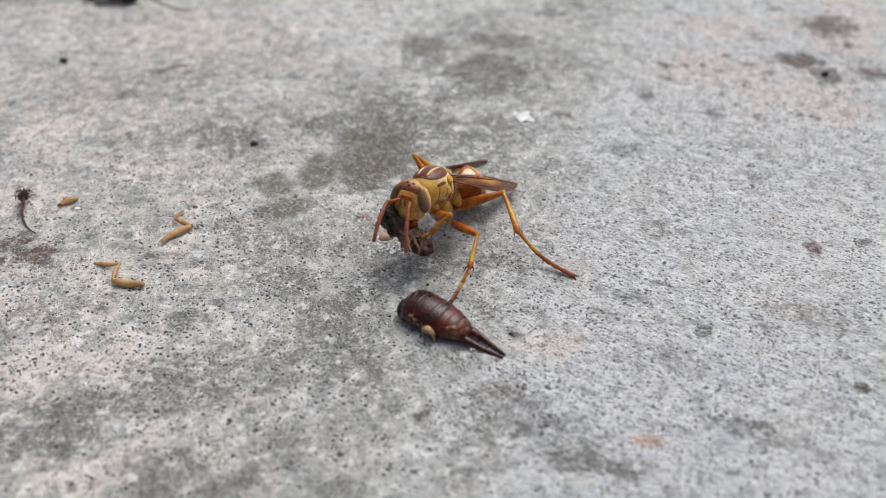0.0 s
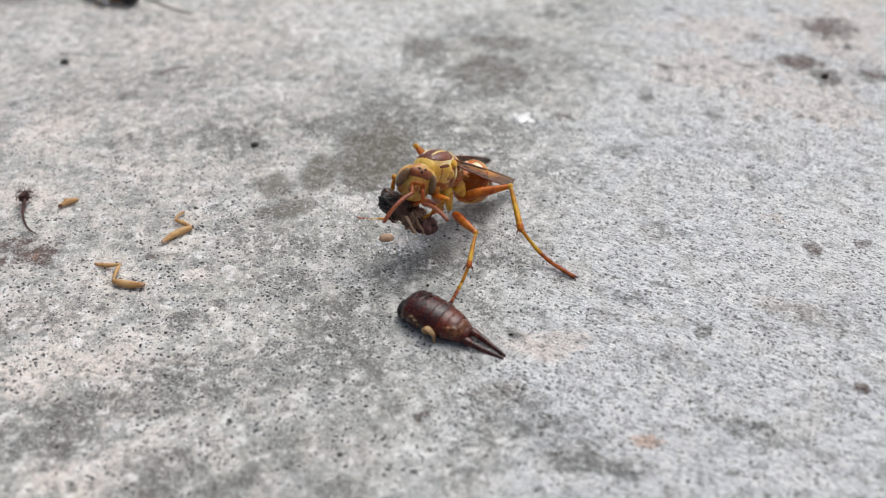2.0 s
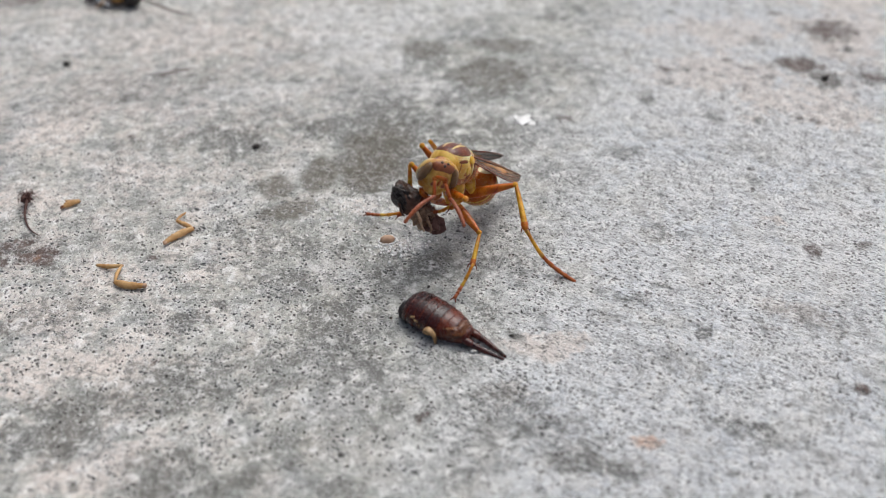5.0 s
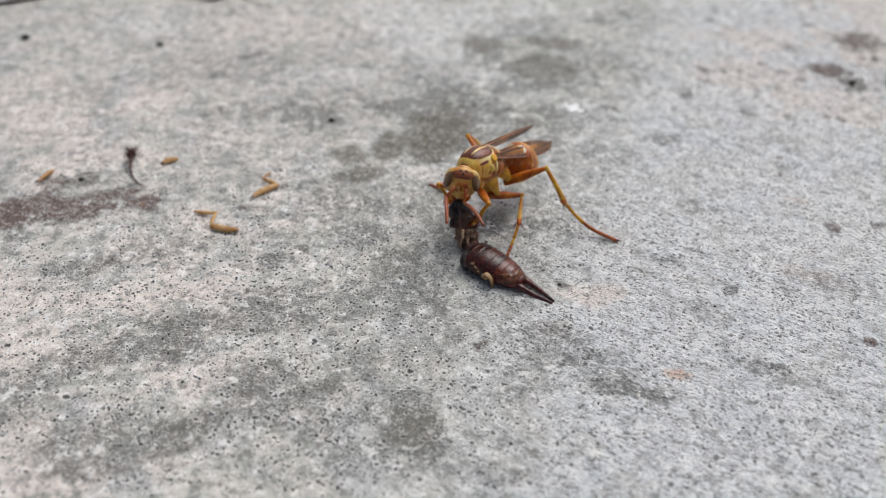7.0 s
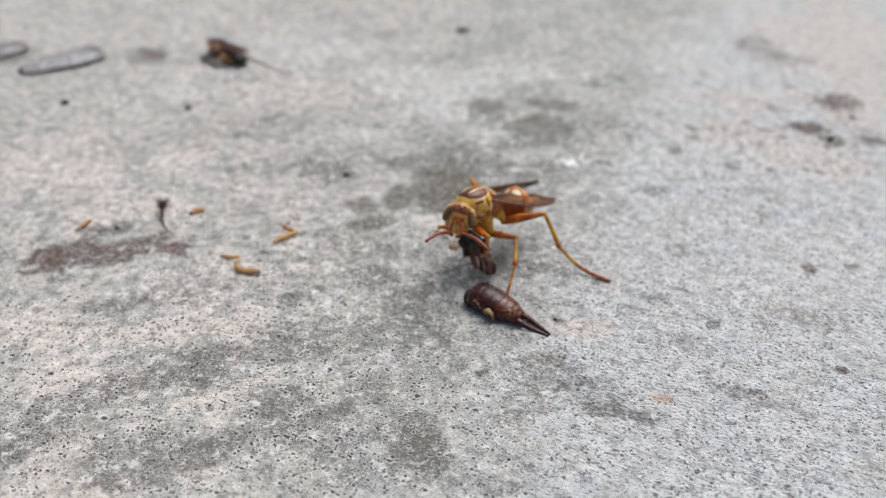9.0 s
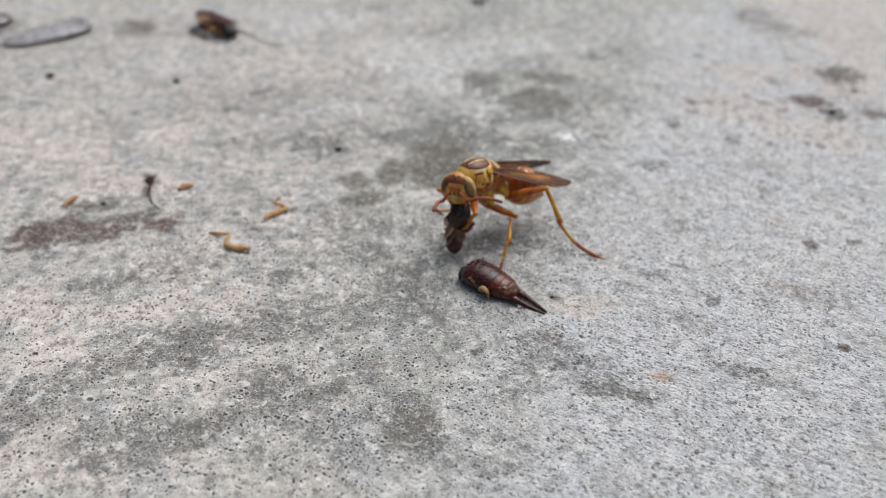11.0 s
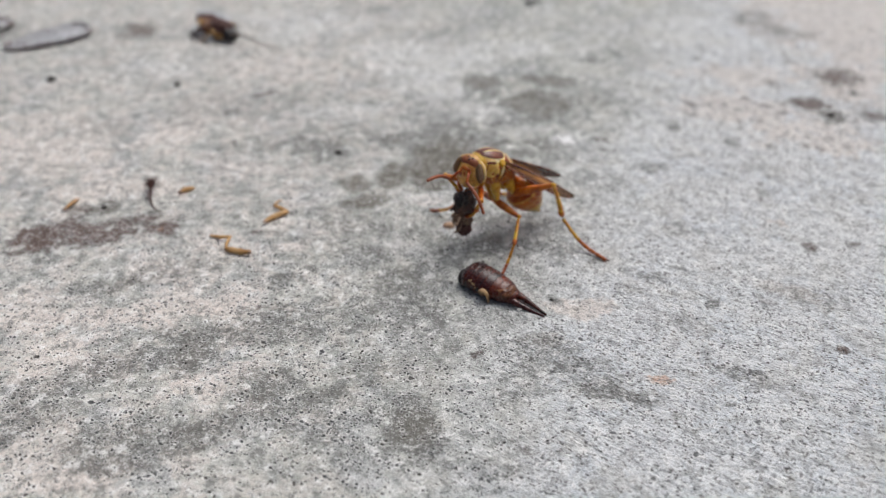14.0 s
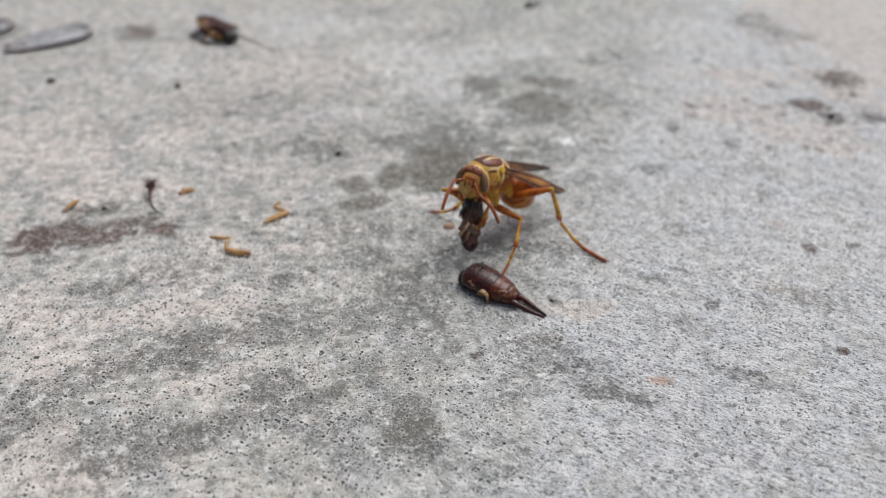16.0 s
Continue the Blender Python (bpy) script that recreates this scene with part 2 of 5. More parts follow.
def joined(*pieces):
    verts, faces = [], []
    for v, f in pieces:
        base = len(verts)
        verts += [tuple(p) for p in v]
        faces += [tuple(i + base for i in q) for q in f]
    return verts, faces


def rings(rows, closed_ends=True):
    """Skin over rows of points, each a closed ring."""
    n = len(rows[0])
    verts = [tuple(p) for row in rows for p in row]
    faces = [(r * n + i, r * n + (i + 1) % n, (r + 1) * n + (i + 1) % n, (r + 1) * n + i) for r in range(len(rows) - 1) for i in range(n)]
    if closed_ends:
        for row, start in ((rows[0], 0), (rows[-1], (len(rows) - 1) * n)):
            verts.append(tuple(sum(p[k] for p in row) / n for k in range(3)))
            c = len(verts) - 1
            ring = [(start + i, start + (i + 1) % n, c) for i in range(n)]
            faces += ring if start else [(b, a, c) for a, b, c in ring]
    return verts, faces


def spline(table, x):
    """Smooth value of every column of the table at x, the first column."""
    xs = [row[0] for row in table]
    sign = 1 if xs[-1] > xs[0] else -1
    x = min(max(x * sign, xs[0] * sign), xs[-1] * sign)
    i = max(k for k in range(len(xs) - 1) if xs[k] * sign <= x + 1e-9)
    u = (x - xs[i] * sign) / ((xs[i + 1] - xs[i]) * sign)
    out = []
    for c in range(1, len(table[0])):
        p0, p1, p2, p3 = (table[min(max(k, 0), len(table) - 1)][c] for k in (i - 1, i, i + 1, i + 2))
        m1, m2 = (p2 - p0) / 2, (p3 - p1) / 2
        out.append((2 * u**3 - 3 * u**2 + 1) * p1 + (u**3 - 2 * u**2 + u) * m1 + (-2 * u**3 + 3 * u**2) * p2 + (u**3 - u**2) * m2)
    return out


class Loft:
    """A body round the x axis: rows of x, centre height, half width, half height."""

    def __init__(self, table):
        self.table = table

    def at(self, x, a, lift=0.0):
        zc, hw, hh = spline(self.table, x)
        return (x, (hw + lift) * math.cos(a), zc + (hh + lift) * math.sin(a))

    def skin(self, steps=40, around=40, x0=None, x1=None, lift=0.0, step=None):
        a, b = self.table[0][0] if x0 is None else x0, self.table[-1][0] if x1 is None else x1
        rows = []
        for k in range(steps + 1):
            u = k / steps
            grow = lift + (step(u) if step else 0)
            rows.append([self.at(a + (b - a) * u, 2 * PI * i / around, grow) for i in range(around)])
        return rings(rows)

    def patch(self, x0, a0, rx, ra, lift=0.05, power=2.2, steps=8, around=28, lean=0.0):
        """A proud plate of rounded outline on the body, centred at x0 and the angle a0 (degrees)."""
        verts, faces = [], []
        for k in range(steps + 1):
            u = k / steps
            for i in range(around):
                c, s = math.cos(2 * PI * i / around), math.sin(2 * PI * i / around)
                c, s = (math.copysign(abs(v) ** (2 / power), v) for v in (c, s))
                up = lift * (1 - u**12) - 0.04 * (u == 1)
                verts.append(self.at(x0 + rx * u * c + lean * u * s, radians(a0 + ra * u * s), up))
        for k in range(steps):
            for i in range(around):
                j = (i + 1) % around
                faces.append((k * around + i, k * around + j, (k + 1) * around + j, (k + 1) * around + i))
        return verts, faces


def tube(points, radii, around=12, squash=1.0):
    rows = []
    pts = [Vector(p) for p in points]
    side = None
    for k, p in enumerate(pts):
        way = (pts[min(k + 1, len(pts) - 1)] - pts[max(k - 1, 0)]).normalized()
        if side is None:
            side = way.orthogonal().normalized()
        side = (side - way * side.dot(way)).normalized()
        other = way.cross(side)
        r = radii[k] if isinstance(radii, (list, tuple)) else radii
        rows.append([p + side * r * math.cos(2 * PI * i / around) + other * r * squash * math.sin(2 * PI * i / around) for i in range(around)])
    return rings(rows)


def ball(centre, radii, turn=(0, 0, 0), rough=0.0, steps=12, around=20, freq=0.8, seed=0.0):
    m = pose(*centre, *turn)
    rows = []
    for k in range(steps + 1):
        e = PI * (k / steps - 0.5)
        row = []
        for i in range(around):
            a = 2 * PI * i / around
            v = Vector((math.cos(e) * math.cos(a), math.cos(e) * math.sin(a), math.sin(e)))
            grow = 1 + rough * noise.noise(v * freq * 2 + Vector((seed, seed * 1.7, 3.1)))
            row.append(m @ Vector([c * r * grow for c, r in zip(v, radii)]))
        rows.append(row)
    return rings(rows, False)


def bend(points, n=14):
    """A smooth curve of n points through a few."""
    table = [(k, *p) for k, p in enumerate(points)]
    return [spline(table, (len(points) - 1) * k / (n - 1)) for k in range(n)]


def aim(a, b, up=(0, 0, 1)):
    """The pose (metres) at a whose x axis points to b; millimetres in."""
    way = (Vector(b) - Vector(a)).normalized()
    side = Vector(up).cross(way)
    side = side.normalized() if side.length > 1e-4 else way.orthogonal().normalized()
    top = way.cross(side)
    m = Matrix((way, side, top)).transposed().to_4x4()
    m.translation = Vector(a) * MM
    return m


# ---- the ground ----
def lines(lo, hi, fine, far):
    """Grid lines: even between lo and hi, slowly wider for a while, then ever wider out to far (mm)."""
    def outward(x):
        step, d, out = fine, 0.0, []
        while abs(x) + d < far:
            step = fine + 0.012 * d if d < 95 else step * 1.2
            d += step
            out.append(d)
        return np.array(out)

    return np.concatenate([lo - outward(lo)[::-1], np.arange(lo, hi, fine), hi + np.r_[0, outward(hi)]])


def value_noise(x, y, scale, seed):
    """Smooth lattice noise of two arrays, 0 to 1."""
    u, v = x * scale, y * scale
    i, j = np.floor(u).astype(np.int64), np.floor(v).astype(np.int64)
    fu, fv = u - i, v - j
    fu, fv = fu * fu * (3 - 2 * fu), fv * fv * (3 - 2 * fv)

    def corner(a, b):
        h = (a * 374761393 + b * 668265263 + seed * 1442695041) & 0x7FFFFFFF
        h = ((h ^ (h >> 13)) * 1274126177) & 0x7FFFFFFF
        return ((h ^ (h >> 16)) & 0xFFFF) / 65535.0

    top = corner(i, j) * (1 - fu) + corner(i + 1, j) * fu
    low = corner(i, j + 1) * (1 - fu) + corner(i + 1, j + 1) * fu
    return top * (1 - fv) + low * fv


def fractal(x, y, scale, seed, octaves=4):
    total, gain, norm = 0, 1.0, 0
    for k in range(octaves):
        total = total + gain * value_noise(x, y, scale * 2**k, seed + k)
        norm += gain
        gain *= 0.55
    return total / norm


# stains and painted light or shade: kind, centre x, y, half length, half width (mm), turn (degrees), strength
STAINS_AND_LIGHTING = []


def stain_or_lighting(kind, *numbers):
    STAINS_AND_LIGHTING.append((kind, *numbers))


stain_or_lighting("dark", -9.5, 75.1, 4.8, 3.8, -2, 0.45)
stain_or_lighting("dark", 5.2, 76.4, 6.7, 2.6, -13, 0.50)
stain_or_lighting("dark", 2.1, 66.0, 6.0, 6.5, -12, 0.70)
stain_or_lighting("dark", -8.0, 69.1, 3.9, 3.6, -2, 0.30)
stain_or_lighting("dark", -14.7, 52.2, 5.7, 4.0, -2, 0.50)
stain_or_lighting("dark", -15.3, 46.0, 5.7, 4.9, -2, 0.80)
stain_or_lighting("dark", -23.9, 49.9, 5.3, 3.6, -2, 0.45)
stain_or_lighting("dark", -15.7, 38.8, 5.1, 4.8, -2, 0.75)
stain_or_lighting("brown", -16.0, 37.8, 3.3, 3.4, -2, 0.25)
stain_or_lighting("dark", -24.0, 36.2, 1.6, 3.3, -2, 0.25)
stain_or_lighting("dark", -30.3, 32.9, 1.9, 2.0, -2, 0.25)
stain_or_lighting("dark", -27.5, 27.9, 2.8, 1.5, 24, 0.25)
stain_or_lighting("dark", -30.6, 27.0, 1.5, 1.0, -2, 0.55)
stain_or_lighting("dark", -3.4, 58.0, 4.8, 2.8, 17, 0.35)
stain_or_lighting("dark", 26.6, 57.0, 1.3, 1.8, -2, 0.50)
stain_or_lighting("brown", 25.9, 72.8, 1.6, 1.9, -2, 0.50)
stain_or_lighting("brown", 54.0, 68.7, 4.1, 2.8, -2, 0.30)
stain_or_lighting("brown", 62.0, 80.5, 3.5, 2.1, -2, 0.30)
stain_or_lighting("dark", 57.8, 62.2, 1.5, 2.3, -2, 0.90)
stain_or_lighting("brown", 62.9, 66.4, 7.6, 11.4, -2, 0.15)
stain_or_lighting("brown", 65.2, 62.3, 2.8, 2.7, -2, 0.50)
stain_or_lighting("brown", 50.6, 75.2, 2.4, 2.6, -2, 0.40)
stain_or_lighting("dark", 24.8, 21.4, 4.9, 2.1, -21, 0.40)
stain_or_lighting("dark", 36.6, 33.1, 2.3, 1.8, -20, 0.50)
stain_or_lighting("dark", 36.9, 41.8, 4.0, 3.4, -21, 0.35)
stain_or_lighting("dark", 22.5, 41.1, 3.3, 1.8, -2, 0.35)
stain_or_lighting("dark", 11.0, 35.9, 4.8, 2.8, -19, 0.30)
stain_or_lighting("dark", 25.1, 18.0, 1.7, 0.8, -21, 0.45)
stain_or_lighting("dark", 21.0, 21.0, 1.1, 0.7, -21, 0.50)
stain_or_lighting("dark", -37.3, 5.8, 5.8, 2.4, 10, 0.22)
stain_or_lighting("dark", -28.5, -0.1, 6.8, 4.2, 13, 0.34)
stain_or_lighting("dark", -19.3, 3.2, 4.5, 5.1, -1, 0.30)
stain_or_lighting("dark", -46.2, 9.3, 4.1, 1.3, -1, 0.15)
stain_or_lighting("cream", -48.0, 13.4, 6.3, 3.6, -1, 0.40)
stain_or_lighting("cream", -44.0, -0.6, 5.7, 3.2, -1, 0.50)
stain_or_lighting("cream", -49.4, 4.7, 5.9, 3.2, -1, 0.30)
stain_or_lighting("dark", -22.2, 12.8, 7.6, 4.0, -1, 0.22)
stain_or_lighting("dark", -15.6, -5.2, 4.8, 3.7, -1, 0.25)
stain_or_lighting("dark", -47.0, -8.5, 2.9, 2.6, -1, 0.26)
stain_or_lighting("dark", -52.1, -5.6, 2.4, 1.7, -1, 0.20)
stain_or_lighting("dark", -45.3, -4.6, 3.0, 1.5, -1, 0.10)
stain_or_lighting("dark", -34.3, -4.8, 4.2, 2.3, -1, 0.20)
stain_or_lighting("dark", -24.3, -11.6, 5.1, 2.4, -1, 0.20)
stain_or_lighting("dark", -32.4, -13.5, 3.4, 2.6, -1, 0.12)
stain_or_lighting("dark", 2.8, -8.2, 8.5, 3.4, -27, 0.34)
stain_or_lighting("dark", 8.8, -14.6, 7.3, 2.0, -26, 0.35)
stain_or_lighting("dark", -2.7, -13.4, 3.9, 3.3, -1, 0.32)
stain_or_lighting("dark", -4.8, -6.9, 3.6, 2.9, -1, 0.25)
stain_or_lighting("dark", 18.4, -1.1, 7.0, 1.9, -27, 0.22)
stain_or_lighting("dark", 24.4, -10.5, 7.2, 1.7, -28, 0.28)
stain_or_lighting("dark", 36.9, 5.5, 7.1, 2.4, -25, 0.25)
stain_or_lighting("dark", 13.3, 9.9, 6.6, 2.4, -22, 0.22)
stain_or_lighting("dark", 23.2, 3.1, 1.2, 0.7, -1, 0.50)
stain_or_lighting("dark", 21.4, -15.3, 0.8, 0.6, -1, 0.50)
stain_or_lighting("dark", 20.1, 12.3, 0.8, 0.7, -1, 0.50)
stain_or_lighting("dark", 26.0, -10.2, 1.3, 0.8, -29, 0.60)
stain_or_lighting("dark", -9.5, -8.5, 0.7, 0.7, -1, 0.60)
stain_or_lighting("brown", -9.5, -8.5, 0.7, 0.7, -1, 0.50)
stain_or_lighting("brown", 37.4, -5.5, 0.6, 0.6, -1, 0.80)
stain_or_lighting("dark", -26.5, -15.6, 0.8, 0.6, -1, 0.50)
stain_or_lighting("dark", -33.4, 9.5, 1.0, 0.8, -1, 0.60)
stain_or_lighting("dark", -38.1, 6.3, 1.2, 1.1, -1, 0.75)
stain_or_lighting("dark", 0.7, 3.6, 1.5, 0.8, -15, 0.55)
stain_or_lighting("cream", 4.4, 1.6, 5.0, 2.2, -12, 0.75)
stain_or_lighting("cream", -0.5, -4.7, 3.6, 1.5, -1, 0.30)
# grey stain plus the soft shade between wasp and earwig, painted together
stain_or_lighting("dark", -9.1, 14.5, 7.0, 4.1, -1, 0.22)
stain_or_lighting("dark", -20.7, 19.2, 5.8, 3.3, -1, 0.30)
stain_or_lighting("dark", -8.4, 16.6, 1.9, 1.9, -1, 0.40)
stain_or_lighting("dark", 2.0, 46.7, 6.9, 4.7, -2, 0.30)
stain_or_lighting("dark", -23.5, 61.4, 10.3, 5.5, -2, 0.28)
stain_or_lighting("dark", 15.6, 65.9, 6.7, 5.8, -2, 0.25)
stain_or_lighting("dark", 7.0, 14.1, 4.2, 3.1, -1, 0.20)
stain_or_lighting("dark", -21.4, 46.6, 5.2, 4.0, -2, 0.20)
stain_or_lighting("pale", -27.2, 37.0, 2.5, 4.1, -2, 0.30)
stain_or_lighting("pale", -20.9, 30.0, 3.1, 1.8, -2, 0.35)
stain_or_lighting("pale", -34.2, 30.4, 3.1, 2.6, -2, 0.25)
stain_or_lighting("dark", -7.6, 43.9, 5.1, 6.0, -2, 0.35)
stain_or_lighting("dark", -37.0, 41.7, 6.7, 4.4, -2, 0.20)
stain_or_lighting("dark", -34.4, 52.8, 10.8, 6.6, -2, 0.22)
stain_or_lighting("dark", 1.7, 18.6, 5.8, 4.3, -1, 0.25)
stain_or_lighting("dark", -0.3, 36.3, 7.3, 5.5, -2, 0.30)
# next two: stained ground with the earwig's soft shade painted in
stain_or_lighting("dark", -16.3, 6.3, 4.0, 3.3, -1, 0.30)
stain_or_lighting("dark", -1.7, 6.9, 4.0, 3.1, -1, 0.28)
stain_or_lighting("dark", -12.6, 15.7, 4.2, 3.1, -1, 0.15)
stain_or_lighting("dark", -9.3, -0.5, 4.4, 2.5, -1, 0.28)
stain_or_lighting("brown", -74.6, 16.5, 7.3, 2.2, 14, 1.20)
stain_or_lighting("cream", -67.7, 48.0, 6.2, 4.7, -2, 0.50)
stain_or_lighting("cream", -48.2, 36.2, 7.3, 3.3, -2, 0.45)
stain_or_lighting("cream", -34.6, 19.5, 5.1, 2.4, -1, 0.30)
stain_or_lighting("cream", -38.0, 15.2, 3.5, 1.7, -1, 0.50)
stain_or_lighting("cream", -52.5, 0.4, 5.1, 3.0, -1, 0.60)
stain_or_lighting("cream", -55.7, 7.6, 4.7, 3.7, -1, 0.50)
stain_or_lighting("cream", -39.3, -13.0, 4.0, 2.2, -1, 0.50)
stain_or_lighting("cream", -43.4, -15.9, 3.9, 1.6, -1, 0.40)
stain_or_lighting("cream", -42.0, 3.7, 3.3, 1.8, -1, 0.35)
stain_or_lighting("cream", 52.7, 56.2, 10.8, 6.9, -2, 0.60)
stain_or_lighting("cream", 66.9, 76.9, 9.0, 10.6, -2, 0.60)
stain_or_lighting("cream", 43.8, 67.0, 8.6, 4.7, -2, 0.35)
stain_or_lighting("cream", -62.7, 60.8, 8.5, 7.1, -2, 0.35)
stain_or_lighting("cream", -53.1, 81.1, 16.7, 8.8, -2, 0.35)
stain_or_lighting("pale", -12.7, -2.1, 5.6, 2.4, -1, 0.40)
stain_or_lighting("pale", -20.2, -6.6, 3.6, 1.9, -1, 0.35)
stain_or_lighting("pale", 25.8, 13.7, 10.4, 4.2, -20, 0.35)
stain_or_lighting("pale", 30.7, 0.3, 8.0, 2.7, -24, 0.40)
stain_or_lighting("pale", 19.8, -5.9, 8.3, 2.1, -26, 0.40)
stain_or_lighting("pale", 29.2, -16.6, 6.5, 2.2, -1, 0.35)
stain_or_lighting("pale", -8.4, 60.9, 5.6, 3.7, -2, 0.40)
stain_or_lighting("pale", -20.5, 73.3, 12.0, 7.4, -2, 0.40)
stain_or_lighting("pale", 29.5, 54.3, 10.8, 5.1, -2, 0.30)
stain_or_lighting("cream", 34.1, 7.0, 4.3, 1.6, -23, 0.35)
stain_or_lighting("brown", 40.4, 17.6, 1.4, 1.1, -1, 0.50)
stain_or_lighting("brown", 47.2, 18.6, 1.1, 1.0, -1, 0.50)
stain_or_lighting("cream", 37.3, 23.7, 1.5, 1.0, -1, 0.70)
stain_or_lighting("brown", -74.2, 16.8, 9.9, 3.3, 14, 1.05)
stain_or_lighting("brown", -79.5, 14.4, 3.9, 1.1, 3, 0.90)
stain_or_lighting("dark", -73.5, 16.2, 7.2, 2.2, 3, 0.60)
stain_or_lighting("dark", -69.9, 23.3, 2.1, 1.5, 3, 0.75)
stain_or_lighting("dark", -123.9, 98.1, 4.7, 5.0, 2, 0.55)
stain_or_lighting("brown", -90.4, 102.0, 4.7, 5.1, 2, 0.60)
stain_or_lighting("brown", -93.8, 97.1, 3.2, 2.8, 2, 0.40)
stain_or_lighting("brown", -57.7, 19.2, 2.2, 1.9, 3, 0.60)
stain_or_lighting("dark", -56.7, 18.9, 1.4, 1.3, 3, 0.40)
stain_or_lighting("dark", -16.4, -20.7, 3.2, 3.6, 3, 0.70)
stain_or_lighting("dark", -46.3, -10.0, 3.1, 3.0, 3, 0.55)
stain_or_lighting("dark", -48.2, -24.9, 8.2, 4.1, 20, 0.34)
stain_or_lighting("dark", -36.4, -19.9, 6.1, 3.3, 31, 0.32)
stain_or_lighting("dark", -25.7, -22.5, 4.0, 5.0, 3, 0.25)
stain_or_lighting("dark", -41.5, -5.1, 10.7, 4.0, 27, 0.32)
stain_or_lighting("dark", -60.2, -14.7, 7.4, 2.8, 21, 0.32)
stain_or_lighting("dark", -61.2, -20.6, 4.8, 2.4, 3, 0.40)
stain_or_lighting("dark", -36.5, -13.6, 3.6, 2.6, 3, 0.28)
stain_or_lighting("dark", -55.6, 7.0, 9.0, 3.1, 29, 0.30)
stain_or_lighting("dark", -64.3, 3.2, 5.4, 2.3, 30, 0.30)
stain_or_lighting("dark", -64.6, -24.4, 1.7, 1.6, 3, 0.60)
stain_or_lighting("dark", -27.5, -27.6, 5.7, 1.7, 3, 0.30)
stain_or_lighting("dark", -7.2, -26.6, 7.0, 1.6, 3, 0.25)
stain_or_lighting("dark", 60.8, 105.4, 6.5, 5.2, -12, 0.35)
stain_or_lighting("dark", 55.3, 115.3, 5.5, 3.8, 2, 0.40)
stain_or_lighting("brown", 64.6, 80.4, 5.2, 4.0, 2, 0.30)
stain_or_lighting("brown", 53.5, 68.4, 2.9, 2.6, 2, 0.35)
stain_or_lighting("dark", 57.6, 62.0, 1.8, 2.4, 2, 0.80)
stain_or_lighting("dark", 15.2, 87.4, 2.5, 2.5, 2, 0.50)
stain_or_lighting("cream", -86.9, 41.7, 14.6, 8.9, 3, 0.50)
stain_or_lighting("cream", -71.5, -2.9, 5.5, 4.3, 3, 0.60)
stain_or_lighting("cream", -57.7, -3.5, 5.5, 2.6, 3, 0.45)
stain_or_lighting("cream", -53.4, -29.3, 5.1, 1.9, 3, 0.60)
stain_or_lighting("cream", -45.8, -16.5, 3.5, 1.6, 3, 0.35)
# warm bright light on the far right corner, painted as cream
stain_or_lighting("cream", 79.4, 122.2, 17.0, 22.4, 2, 0.75)
stain_or_lighting("cream", 37.7, 65.7, 10.1, 5.9, 2, 0.40)
stain_or_lighting("cream", -94.4, 53.8, 10.0, 5.6, 2, 0.35)
stain_or_lighting("cream", -69.1, 30.5, 10.7, 4.4, 3, 0.40)
stain_or_lighting("pale", -17.5, 89.3, 20.4, 8.1, 2, 0.40)
stain_or_lighting("pale", -52.0, 109.2, 19.6, 11.1, 2, 0.35)
stain_or_lighting("pale", -33.0, 60.1, 13.4, 4.4, 2, 0.35)
stain_or_lighting("pale", -79.5, 80.4, 15.0, 7.2, 2, 0.30)
stain_or_lighting("pale", 28.9, 104.9, 21.4, 13.7, 2, 0.30)
stain_or_lighting("dark", -59.5, 61.6, 13.7, 6.5, 2, 0.25)
stain_or_lighting("dark", -40.2, 70.4, 9.4, 4.3, 2, 0.20)
stain_or_lighting("dark", -78.5, 53.3, 7.7, 4.7, 2, 0.22)
stain_or_lighting("dark", -46.9, 45.6, 9.4, 3.8, 2, 0.25)
stain_or_lighting("dark", -41.8, 117.6, 13.0, 5.6, 2, 0.22)
stain_or_lighting("dark", 2.2, 107.5, 16.4, 5.9, 2, 0.18)
stain_or_lighting("damp", -24.3, 36.6, 2.1, 4.1, -2, 0.88)
stain_or_lighting("damp", -30.6, 33.1, 2.2, 2.5, -2, 0.79)
stain_or_lighting("damp", -27.0, 28.0, 3.1, 1.9, 19, 0.88)
stain_or_lighting("damp", -31.0, 27.4, 1.4, 1.1, -2, 0.71)
stain_or_lighting("damp", -16.2, 43.6, 4.4, 3.6, -2, 0.80)
stain_or_lighting("damp", -17.0, 37.4, 3.8, 4.4, -2, 0.90)
stain_or_lighting("damp", -14.5, 48.0, 3.5, 2.9, -2, 0.42)
stain_or_lighting("damp", -7.0, 18.3, 1.6, 1.8, -2, 0.54)
stain_or_lighting("damp", 2.1, 66.0, 5.4, 5.4, -12, 0.61)
stain_or_lighting("damp", 5.2, 76.4, 6.1, 2.6, -13, 0.51)
stain_or_lighting("damp", -9.5, 75.1, 4.0, 3.0, -2, 0.51)
stain_or_lighting("pale", 35.1, 14.4, 7.1, 6.5, -21, 0.50)
stain_or_lighting("pale", 33.3, 28.5, 8.6, 3.9, -23, 0.35)
stain_or_lighting("pale", 47.2, 24.3, 6.7, 5.9, -2, 0.40)
stain_or_lighting("pale", 42.1, 19.2, 10.2, 8.5, 2, 0.40)
stain_or_lighting("pale", 32.7, 33.5, 8.7, 4.7, -18, 0.35)
stain_or_lighting("dark", -28.9, 20.5, 4.4, 3.8, -2, 0.30)
stain_or_lighting("dark", -33.9, 24.1, 4.5, 4.0, -2, 0.25)
stain_or_lighting("dark", -29.7, 16.1, 6.4, 3.1, -1, 0.25)
